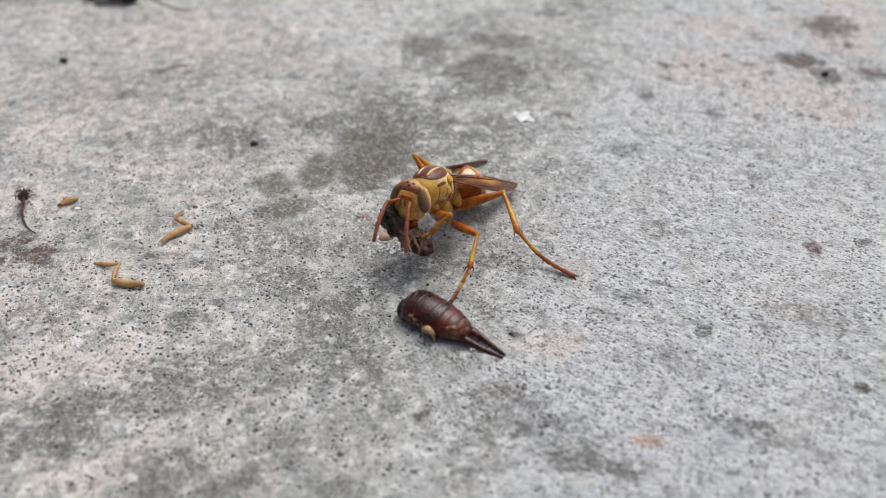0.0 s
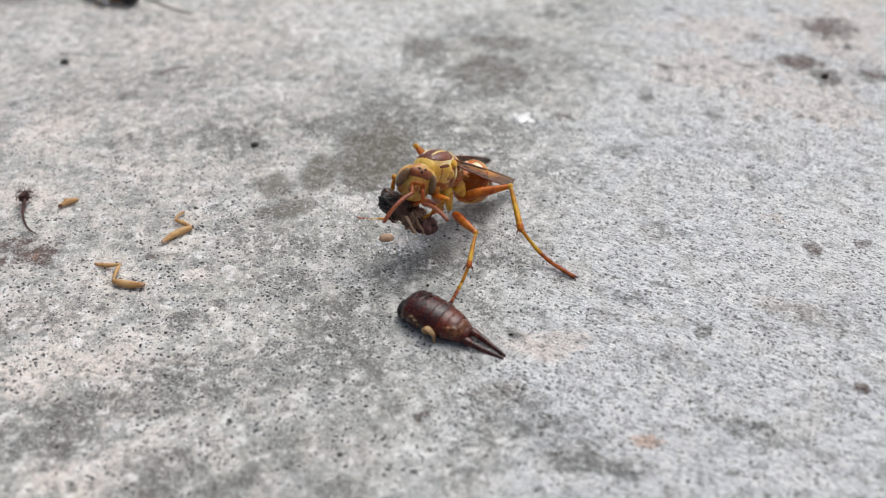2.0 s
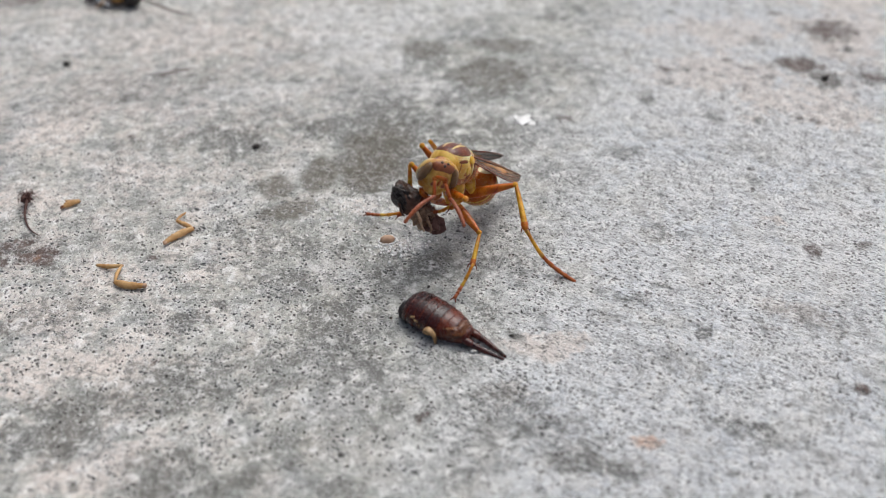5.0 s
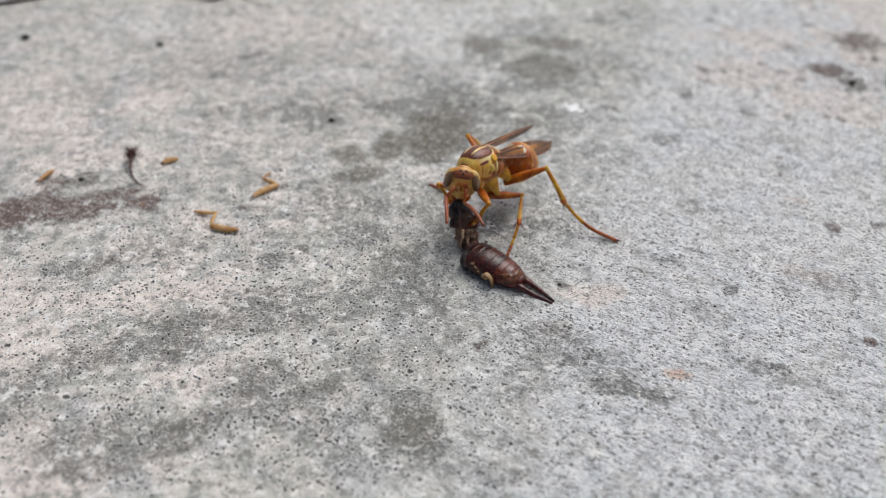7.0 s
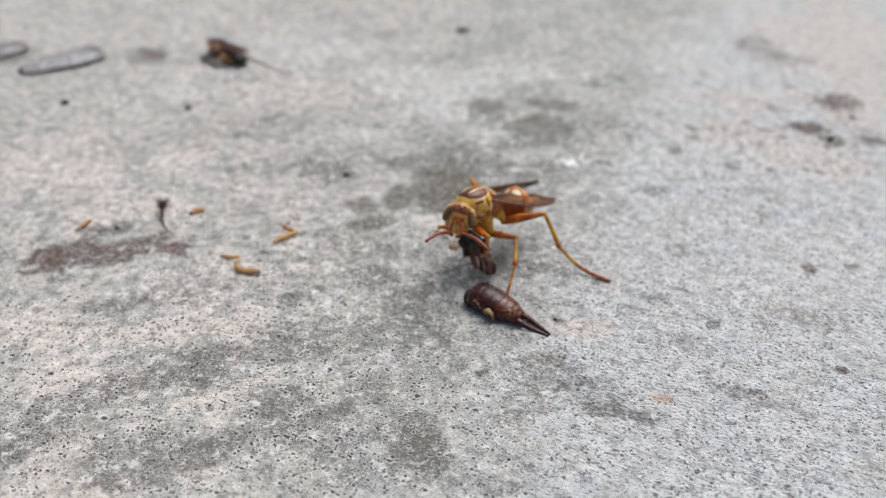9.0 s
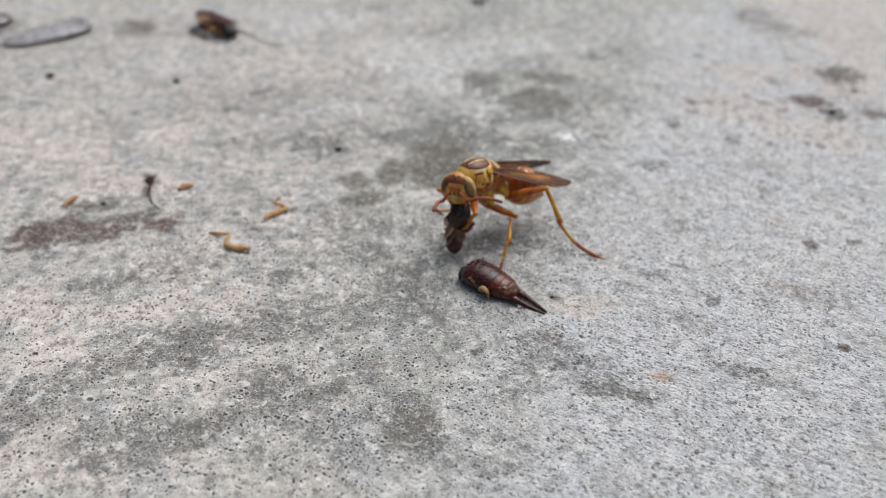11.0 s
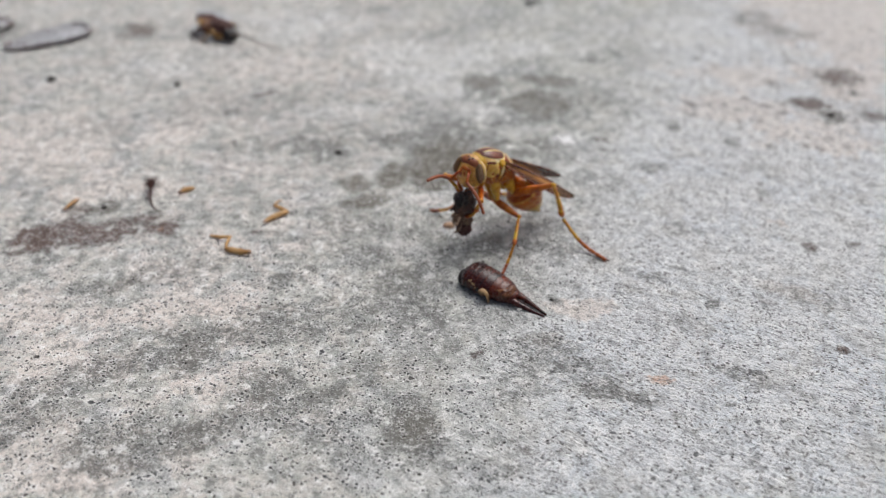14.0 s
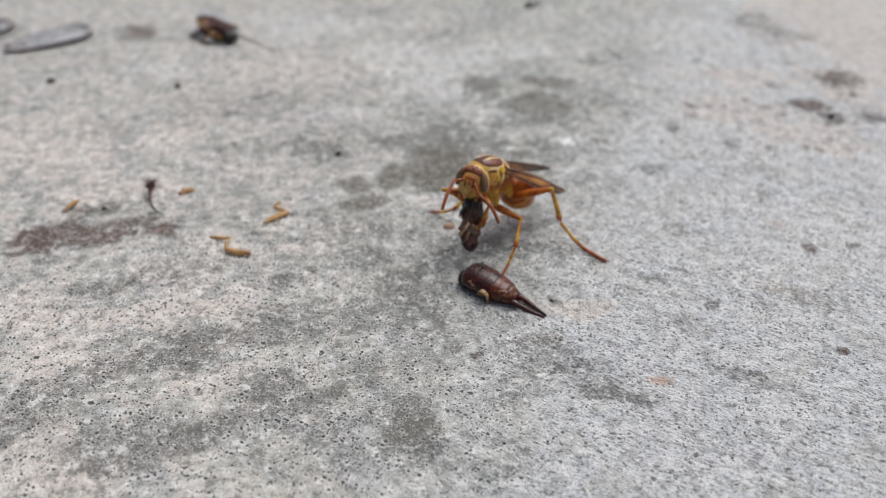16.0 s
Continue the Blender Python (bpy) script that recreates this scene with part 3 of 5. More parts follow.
stain_or_lighting("damp", -16.2, -20.7, 2.3, 2.6, 3, 0.45)
stain_or_lighting("damp", -69.9, 23.3, 1.9, 1.4, 3, 0.50)
stain_or_lighting("damp", -90.4, 102.0, 3.6, 3.7, 2, 0.45)
# far right: brighter light on the slab painted as cream and pale tones
stain_or_lighting("cream", 73.5, 105.4, 14.3, 16.4, 2, 0.60)
stain_or_lighting("cream", 43.6, 81.8, 13.1, 7.3, 2, 0.45)
stain_or_lighting("pale", 45.8, 47.5, 12.0, 7.9, 2, 0.40)
stain_or_lighting("pale", 62.2, 78.1, 11.1, 9.6, -2, 0.50)
stain_or_lighting("pale", 45.4, 56.2, 10.0, 5.3, -2, 0.35)
stain_or_lighting("cream", -64.0, -11.7, 6.5, 5.1, 3, 0.50)
stain_or_lighting("cream", -59.6, -24.7, 3.9, 4.9, 3, 0.50)
stain_or_lighting("cream", -58.7, -2.4, 6.9, 2.4, 3, 0.30)
stain_or_lighting("rust", 13.2, -11.3, 1.6, 0.9, -20, 0.95)
stain_or_lighting("rust", -59.2, 18.9, 0.5, 0.35, 0, 0.5)
stain_or_lighting("cream", -18.5, 28.8, 4.2, 1.7, -10, 0.35)
stain_or_lighting("cream", -13, 20.5, 2.5, 1.5, 0, 0.4)
stain_or_lighting("dark", -8.5, 17.5, 2.0, 1.4, 0, 0.5)

# strewn small splotches of dirt
splash = random.Random(31)
for zone, count in (((30, 80, 46, 90), 60), ((-84, -42, 8, 30), 34), ((-60, 20, 40, 80), 14), ((-60, 40, -24, 30), 40)):
    for _ in range(count):
        x, y, r = splash.uniform(*zone[:2]), splash.uniform(*zone[2:]), splash.uniform(0.45, 1.0) ** 3 * 1.9
        stain_or_lighting(splash.choice(("dark", "brown")), x, y, r, r * splash.uniform(0.4, 0.8), splash.uniform(-40, 30), 0.7 * splash.uniform(0.4, 1.0) * (0.45 if zone[3] == 30 and zone[0] > -70 else 1.0))


def ground():
    xs, ys = lines(-84, 76, 0.45, 30000), lines(-26, 82, 0.45, 30000)
    x, y = np.meshgrid(xs, ys)
    near = np.clip(1.4 - np.hypot(x, y - 20) / 400, 0, 1)
    wx, wy = x + 3.0 * (fractal(x, y, 0.25, 5) - 0.5) * near, y + 3.0 * (fractal(x, y, 0.25, 9) - 0.5) * near
    z = 0.55 * (fractal(x, y, 0.035, 1) - 0.5) + 0.42 * (fractal(x, y, 0.5, 2) - 0.5)
    pits = np.clip(fractal(x, y, 0.85, 3, 3) - 0.63, 0, 1)
    z = (z - 1.6 * pits) * near
    brushed = np.clip((x - 0.35 * (y - 15) + 6 + 16 * (fractal(x, y, 0.05, 21) - 0.5)) / 22, 0, 1)
    fade = np.clip(1.6 - np.hypot(x, y - 20) / 220, 0, 1)
    brushed = brushed * fade + (0.35 + 0.4 * (fractal(x, y, 0.004, 51) - 0.5)) * (1 - fade)
    z += 0.10 * brushed * near * (value_noise(x * 0.40 - y * 0.20, y * 1.9 + x * 0.97, 0.9, 33) - 0.5)
    layers = {"brushed": brushed, "warm": np.clip((-6 - x + 16 * (fractal(x, y, 0.06, 41) - 0.4)) / 30, 0.12, 1)}
    torn = 1.5 * (fractal(x, y, 0.11, 61) - 0.5) + 1.3 * (fractal(x, y, 0.42, 71, 3) - 0.5)
    thick = 0.55 + 0.9 * fractal(x, y, 0.22, 81)
    for kind, cx, cy, ra, rb, turn, strength in STAINS_AND_LIGHTING:
        c, s = math.cos(radians(turn)), math.sin(radians(turn))
        edge, tear, warp = (0.6, 0.3, 0.5) if kind == "damp" else (1.4, 1.0, 1.0)
        dx, dy = x + (wx - x) * warp - cx, y + (wy - y) * warp - cy
        u, v = (dx * c + dy * s) / ra, (dy * c - dx * s) / rb
        d = np.sqrt(u * u + v * v) + torn * tear
        mask = np.clip(((1.1 if kind == "damp" else 0.98) + edge / 2 - d) / edge, 0, 1)
        mask = mask * mask * (3 - 2 * mask) * strength
        layers[kind] = 1 - (1 - layers.get(kind, 0)) * (1 - np.minimum(mask * (1.0 if kind == "damp" else thick * 1.12), 0.98))
    n, m = len(xs), len(ys)
    me = bpy.data.meshes.new("ground")
    k = (np.arange(m - 1)[:, None] * n + np.arange(n - 1)[None, :]).ravel()
    faces = np.stack([k, k + 1, k + n + 1, k + n], 1)
    me.vertices.add(n * m)
    me.vertices.foreach_set("co", (np.stack([x, y, z], -1).reshape(-1, 3) * MM).ravel())
    me.loops.add(faces.size)
    me.loops.foreach_set("vertex_index", faces.ravel())
    me.polygons.add(len(faces))
    me.polygons.foreach_set("loop_start", np.arange(0, faces.size, 4))
    me.polygons.foreach_set("use_smooth", np.ones(len(faces), bool))
    me.update(calc_edges=True)
    for kind, values in layers.items():
        me.attributes.new(kind, "FLOAT", "POINT").data.foreach_set("value", values.ravel().astype(np.float32))
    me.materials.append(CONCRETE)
    ob = new("ground", me)
    return tagged(ob, "rough grey weathered concrete slab with pores and stains", "ground", kind="structure")


ground()

# ---- the wasp ----
BS, HS = 1.280, 1.270
FEM, TIB, TAR, MFEM, WINGL, GASL = 6.93, 5.86, 8.90, 4.7, 16.07, 8.21
FORE_HIP, MID_HIP, HIND_HIP = (1.7, 0.75, -2.3), (-1.43, 0.49, -4.00), (-3.2, 1.0, -2.8)
THORAX = Loft([(x * BS, z * BS, w * BS, h * BS) for x, z, w, h in (
    (3.05, 0.05, 0.35, 0.45), (2.75, 0.10, 1.05, 1.05), (2.2, 0.15, 1.55, 1.5), (1.2, 0.12, 1.85, 1.85), (0.2, 0.02, 1.92, 1.95),
    (-0.9, -0.08, 1.8, 1.88), (-1.8, -0.3, 1.55, 1.6), (-2.6, -0.6, 1.15, 1.2), (-3.2, -0.82, 0.62, 0.66), (-3.55, -0.9, 0.3, 0.3))])


def build_thorax(wasp):
    body = part("thorax", THORAX.skin(44, 44), ORANGE, wasp, "rust-orange thorax under yellow plates")
    t = lambda *a, **k: THORAX.patch(a[0] * BS, a[1], a[2] * BS, a[3], *a[4:], **k)
    part("neck_front", THORAX.skin(8, 40, 3.0 * BS, 2.84 * BS, 0.06), RUFOUS, body, "rufous front of the thorax")
    part("collar", THORAX.skin(8, 40, 2.86 * BS, 2.1 * BS, 0.03, lambda u: 0.10 * math.sin(PI * u)), YELLOW, body)
    part("scutum_rim", t(0.95, 90, 1.89, 68, 0.14, power=2.8), CREAM, body)
    part("scutum", t(0.95, 90, 1.75, 60, 0.18, power=2.8), BROWN, body, "red-brown shield with cream lines")
    for a in (73, 107):
        part("cream_line", t(0.9, a, 1.35, 4.6, 0.22, power=2.4, lean=0.16 if a < 90 else -0.16), CREAM, body)
    part("metanotum", t(-1.92, 90, 0.24, 46, 0.12, power=3), CREAM, body)
    part("breast", t(0.3, -90, 1.8, 45, 0.04, power=3), ORANGE, body)
    for s in (1, -1):
        m = lambda a: 90 - s * (90 - a)
        part("scutellum", t(-1.45, m(68), 0.34, 21, 0.16, power=2.8), IVORY, body)
        part("side_plate", t(1.5, m(-2), 0.95, 34, 0.06, power=4.2, lean=-0.2), YELLOW, body, "large golden yellow side plate")
        part("shoulder_mark", t(1.5, m(22), 0.66, 5.5, 0.10, power=2.6), BROWN, body)
        part("side_seam", t(1.95, m(2), 0.05, 30, 0.09, power=3, lean=-0.2), RED, body)
        part("rust_spot", t(1.05, m(-14), 0.2, 9, 0.09, lean=-0.1), ORANGE, body)
        part("tegula", t(0.05, m(27), 0.46, 12, 0.30), AMBER, body)
        knob = part("side_knob", t(0.72, m(-4), 0.36, 14, 0.24, power=2.4), YELLOW, body)
        part("knob_mark", t(0.62, m(-13), 0.14, 5, 0.27, power=2.2), RED, knob)
        part("side_seam", t(0.26, m(-4), 0.06, 36, 0.06, power=3, lean=-0.16), BROWN, body)
        part("side_band", t(-0.12, m(-2), 0.27, 32, 0.07, power=3.4, lean=-0.16), AMBER, body)
        part("pale_spot", t(-0.1, m(2), 0.14, 20, 0.11, lean=-0.1), CREAM, body)
        part("side_seam", t(-0.52, m(0), 0.06, 36, 0.06, power=3, lean=-0.2), BROWN, body)
        part("rear_plate", t(-1.05, m(-18), 0.42, 26, 0.05, power=3), ORANGE, body)
        part("pale_streak", t(-1.35, m(26), 0.2, 22, 0.13, lean=-0.22), CREAM, body)
        part("rear_plate", t(-2.35, m(22), 0.7, 30, 0.04, power=3), RED, body)
        part("rear_streak", t(-2.45, m(64), 0.5, 14, 0.08), CREAM, body)
        # the short thick first leg joints, from the breast down to the hips
        for root, hip, r in (((1.7, 0.6, -1.1), FORE_HIP, 0.60), ((-0.2, 0.7, -1.3), MID_HIP, 0.64), ((-1.9, 0.7, -1.1), HIND_HIP, 0.70)):
            line = [tuple(c * BS * f for c, f in zip(Vector(root).lerp(Vector(hip), k / 7), (1, s, 1))) for k in range(8)]
            coxa = part("coxa", tube(line, [r * BS * g for g in (0.7, 0.95, 1.0, 0.95, 0.82, 0.66, 0.52, 0.4)], 14), AMBER, body)
            part("coxa_mark", ball(tuple(line[3]), (r * BS * 0.5, r * BS * 0.86, r * BS * 0.9), (s * 20, 0, 0)), YELLOW, coxa)
    part("fine_hair", fuzz(THORAX, 700, 3.0 * BS, -3.2 * BS, 0.5, 3), GOLD_HAIR, body, "short golden hair")


def fuzz(form, count, x0, x1, length, seed):
    """Short fine hairs standing off a body."""
    rng = random.Random(seed)
    verts, faces = [], []
    for _ in range(count):
        x, a = rng.uniform(x0, x1), rng.uniform(0, 2 * PI)
        p, q = Vector(form.at(x, a)), Vector(form.at(x, a, 1.0))
        out = (q - p).normalized() + Vector((-0.5, rng.uniform(-0.3, 0.3), rng.uniform(-0.3, 0.3)))
        side = out.cross(Vector((rng.uniform(-1, 1), rng.uniform(-1, 1), 0.5))).normalized() * 0.018
        other = out.cross(side).normalized() * 0.018
        tip = p + out.normalized() * length * rng.uniform(0.5, 1.1)
        k = len(verts)
        verts += [tuple(p + side), tuple(p - side * 0.5 + other), tuple(p - side * 0.5 - other), tuple(tip)]
        faces += [(k, k + 1, k + 3), (k + 1, k + 2, k + 3), (k + 2, k, k + 3)]
    return verts, faces


def build_head(wasp):
    """The head about its centre; x is the way it faces."""
    h = HS
    skull = Loft([(x * h, z * h, w * h, k * h) for x, z, w, k in (
        (-0.75, 0.0, 0.5, 0.5), (-0.62, 0.05, 1.3, 1.15), (-0.2, 0.05, 1.85, 1.7), (0.25, 0.0, 1.85, 1.78), (0.65, -0.2, 1.45, 1.45), (0.95, -0.35, 0.95, 1.1), (1.1, -0.4, 0.4, 0.5))])
    head = part("head", skull.skin(28, 36), GOLDEN, wasp, "yellow and rufous head with olive eyes")
    part("face", ball((0.58 * h, 0, 0.02 * h), (0.80 * h, 1.12 * h, 1.30 * h)), GOLDEN, head, "yellow face")
    part("clypeus", ball((0.62 * h, 0, -1.10 * h), (0.70 * h, 1.05 * h, 0.95 * h)), GOLDEN, head, "yellow clypeus")
    part("brow", ball((0.08 * h, 0, 1.14 * h), (0.84 * h, 1.26 * h, 0.64 * h)), RUFOUS, head)
    part("occiput", skull.skin(8, 36, -0.74 * h, -0.34 * h, 0.03), RUFOUS, head)
    for s in (1, -1):
        part("eye", ball((0.16 * h, s * 1.36 * h, 0.14 * h), (0.86 * h, 0.52 * h, 1.24 * h), (s * 12, 0, s * 14)), EYE, head, "glossy olive-brown compound eye")
        part("eye_rim", ball((-0.36 * h, s * 1.28 * h, 0.02 * h), (0.42 * h, 0.56 * h, 1.32 * h), (s * 14, 0, 0)), CREAM, head)
        part("cheek", ball((0.1 * h, s * 1.0 * h, -1.1 * h), (0.62 * h, 0.55 * h, 0.72 * h)), GOLDEN, head)
        part("face_mark", ball((1.26 * h, s * 0.46 * h, -0.14 * h), (0.11 * h, 0.22 * h, 0.30 * h), (s * 25, 0, 0)), RED, head)
        part("antenna_socket", ball((1.20 * h, s * 0.5 * h, 0.36 * h), (0.24 * h, 0.26 * h, 0.26 * h)), ORANGE, head)
        part("mandible", tube(bend([(0.55 * h, s * 0.85 * h, -1.75 * h), (0.75 * h, s * 0.72 * h, -2.2 * h), (0.85 * h, s * 0.15 * h, -2.5 * h)]), [0.34 * h - 0.018 * k for k in range(14)]), ORANGE, head)
        part("ocellus", ball((0.26 * h, s * 0.30 * h, 1.68 * h), (0.15 * h,) * 3), BLACK, head)
    part("ocellus", ball((0.56 * h, 0, 1.60 * h), (0.15 * h,) * 3), BLACK, head)
    part("vertex_mark", ball((-0.30 * h, 0, 1.50 * h), (0.34 * h, 0.75 * h, 0.28 * h)), GOLDEN, head)
    part("face_band", ball((1.20 * h, 0, 0.66 * h), (0.18 * h, 0.66 * h, 0.26 * h)), ORANGE, head, "orange band between the antennae")
    part("face_mark", ball((1.33 * h, 0, 0.10 * h), (0.09 * h, 0.15 * h, 0.42 * h)), ORANGE, head)
    return head


def build_gaster(wasp):
    """The abdomen about its waist; it runs along -x."""
    g = GASL / 8.7
    form = Loft([(-x * g, z * g, w * g * 1.08, k * g * 1.08) for x, z, w, k in (
        (0, 0, 0.28, 0.28), (1.1, 0.05, 0.36, 0.36), (1.9, 0.1, 0.66, 0.66), (2.8, 0.05, 1.75, 1.8), (3.9, -0.05, 2.7, 2.75), (5.2, -0.1, 2.6, 2.6),
        (6.6, -0.1, 2.0, 1.95), (7.9, -0.05, 1.2, 1.15), (8.8, 0.0, 0.45, 0.42), (9.35, 0.0, 0.1, 0.1))])
    gaster = part("gaster", form.skin(20, 32, 0, -1.7 * g), ORANGE, wasp, "orange-brown banded abdomen with yellow rings")
    cuts = (1.8, 4.0, 5.4, 6.7, 7.8, 8.6, 9.35)
    for k in range(6):
        a, b = -cuts[k] * g, -(cuts[k + 1] + 0.12) * g
        step = lambda u: 0.02 + 0.07 * u**2 - (0.12 if u == 1 else 0)
        part("tergite", form.skin(14, 40, a, b, 0, step), ORANGE if k < 3 else AMBER, gaster)
        edge = form.skin(5, 40, b + (0.22 if k else 0.3) * g, b + 0.03, 0.045, lambda u: 0.06 * u)
        part("cream_ring", edge, YELLOW, gaster)
    for a in (58, 122):
        part("back_patch", form.patch(-2.9 * g, a, 0.72 * g, 25, 0.12, power=2.8), IVORY, gaster, "cream saddle mark on the back")
    part("fine_hair", fuzz(form, 900, -1.7 * g, -8.9 * g, 0.45, 8), GOLD_HAIR, gaster)
    part("sting_sheath", tube([(-9.2 * g, 0, 0), (-9.7 * g, 0, -0.05)], [0.1, 0.02]), BROWN, gaster)
    return gaster


def build_wing(wasp, s):
    """A folded wing that runs along -x from its root."""
    L = WINGL
    rows = []
    for k in range(31):
        u = math.sin(PI / 2 * k / 30)
        w = 0.6 + 1.30 * math.sin(PI * 0.5 * min(u / 0.62, 1)) ** 1.1
        w *= 1.0 if u < 0.62 else max(0.01, 1 - ((u - 0.62) / 0.38) ** 2) ** 0.7
        sag = -0.5 * u * u
        row = []
        for i in range(9):
            v = i / 8 * 2 - 1
            fold = 0.16 * math.cos(v * 7.0) * (1 - u * 0.6) + 0.28 * (1 - v * v)
            row.append((-u * L, s * (v * w * 0.76 + 0.1 * u), sag + fold - 0.35 * max(0, v) * w))
        rows.append(row)
    verts, faces = [], []
    for lift in (0, -0.04):
        base = len(verts)
        verts += [(x, y, z + lift) for row in rows for x, y, z in row]
        for k in range(30):
            for i in range(8):
                q = (base + k * 9 + i, base + k * 9 + i + 1, base + (k + 1) * 9 + i + 1, base + (k + 1) * 9 + i)
                faces.append(q if lift == 0 else q[::-1])
    wing = part("wing", (verts, faces), WING, wasp, "smoky amber folded wing")
    for i in (0, 2, 4, 6, 8):
        line = [rows[k][i] for k in range(0, 29 if i in (0, 8) else 24)]
        part("vein", tube(line, [0.11 - 0.0028 * k for k in range(len(line))] if i in (0, 8) else 0.05, 6), BROWN, wing)
    return wing


def leg_piece(wasp, name, length, kind, girth=0.34, slim=1.0):
    """One stiff leg segment along +x."""
    n = 16
    xs = [length * k / (n - 1) for k in range(n)]
    if kind == "femur":
        r = [0.27 + girth * math.sin(PI * min(1, 0.16 + 0.84 * k / (n - 1)) ** 0.8) for k in range(n)]
        ob = part(name, tube([(x, 0, 0) for x in xs], r, 16, 0.85), ORANGE, wasp)
        part("knee", ball((length, 0, 0), (0.36, 0.36, 0.36)), AMBER, ob)
    elif kind == "tibia":
        r = [slim * (0.24 + 0.17 * (k / (n - 1)) ** 0.8) for k in range(n)]
        ob = part(name, tube([(x, 0, 0.10 * math.sin(PI * x / length)) for x in xs], r, 14), AMBER, wasp)
        part("tibia_end", ball((length - 0.3, 0, 0), (0.75, 0.46 * slim, 0.46 * slim)), ORANGE, ob)
        for s in (1, -1):
            part("spur", tube([(length - 0.1, s * 0.25, 0), (length + 0.25, s * 0.5, -0.1), (length + 0.7, s * 0.62, -0.25)], [0.1, 0.08, 0.015], 6), BROWN, ob)
    else:
        sag = lambda u: -girth * math.sin(PI * min(u, 1)) ** 1.2
        ob = part(name, tube([(u * length, 0, sag(u)) for u in (0, 0.08, 0.16, 0.24, 0.34, 0.44)], [slim * r for r in (0.23, 0.21, 0.20, 0.20, 0.22, 0.25)], 12), AMBER, wasp)
        a = 0.44
        tone = ORANGE if girth > 0.5 else AMBER
        for f in (0.19, 0.13, 0.10, 0.14):
            u0, u1 = a - 0.01, a + f
            part("tarsomere", tube([(u * length, 0, sag(u)) for u in (u0, (u0 + u1) / 2, u1)], [slim * r for r in (0.20, 0.21, 0.26)], 10), tone if a < 0.6 else RUST, ob)
            a += f
        for s in (1, -1):
            part("claw", tube(bend([(length - 0.1, s * 0.1, 0), (length + 0.3, s * 0.3, 0.06), (length + 0.5, s * 0.45, -0.12)], 6), [0.1, 0.09, 0.08, 0.06, 0.04, 0.015], 6), BROWN, ob)
    return ob


def build_wasp():
    wasp = thing("wasp", "yellow and rust-brown paper wasp chewing its prey on concrete", "insect")
    build_thorax(wasp)
    made = {"wasp": wasp, "head": build_head(wasp), "gaster": build_gaster(wasp), "wing_left": build_wing(wasp, 1), "wing_right": build_wing(wasp, -1)}
    for side in ("left", "right"):
        for leg, a, b, c in (("hind", FEM, TIB, TAR), ("mid", MFEM, MTIB, MTAR), ("fore", FFEM, FTIB, FTAR)):
            made[leg, side] = [leg_piece(wasp, "femur", a, "femur", 0.40 if leg == "hind" else 0.30), leg_piece(wasp, "tibia", b, "tibia", slim=1.0 if leg == "hind" else 0.78), leg_piece(wasp, "tarsus", c, "tarsus", 0.9 if leg == "hind" else 0.3, 1.15 if leg == "hind" else 0.95)]
        scape = part("scape", tube([(0, 0, 0), (0.5, 0, 0), (SCAPE, 0, 0)], [0.16, 0.2, 0.25], 10), ORANGE, wasp)
        beads = [(FLAG * k / 40, 0, 0.55 * math.sin(PI * k / 40)) for k in range(41)]
        whip = part("flagellum", tube(beads, [0.19 + 0.05 * math.sin(PI * k / 40) + (0.025 if k % 4 else -0.02) for k in range(41)], 10), RED, wasp, "ringed rust-red antenna")
        made["antenna", side] = [scape, whip]
    return made


MTIB, MTAR = 4.45, 5.0
FFEM, FTIB, FTAR = 4.2, 3.2, 2.4
SCAPE, FLAG = 2.1, 5.0
WASP = build_wasp()


# ---- the prey and the rest ----
def crumpled(centre, radii, turn=(0, 0, 0), rough=0.6, seed=0.0, freq=1.1, steps=34, around=46):
    """A torn lump: a ball folded by three sizes of noise."""
    m = pose(*centre, *turn)
    rows = []
    for k in range(steps + 1):
        e = PI * (k / steps - 0.5)
        row = []
        for i in range(around):
            a = 2 * PI * i / around
            v = Vector((math.cos(e) * math.cos(a), math.cos(e) * math.sin(a), math.sin(e)))
            q = v * freq * 2 + Vector((seed, seed * 1.7, 3.1))
            fold = 0.9 * noise.noise(q) - 0.5 * abs(noise.noise(q * 1.9)) + 0.1 + 0.14 * noise.noise(q * 4.3)
            row.append(m @ Vector([c * r * (1 + rough * fold) for c, r in zip(v, radii)]))
        rows.append(row)
    return rings(rows, False)


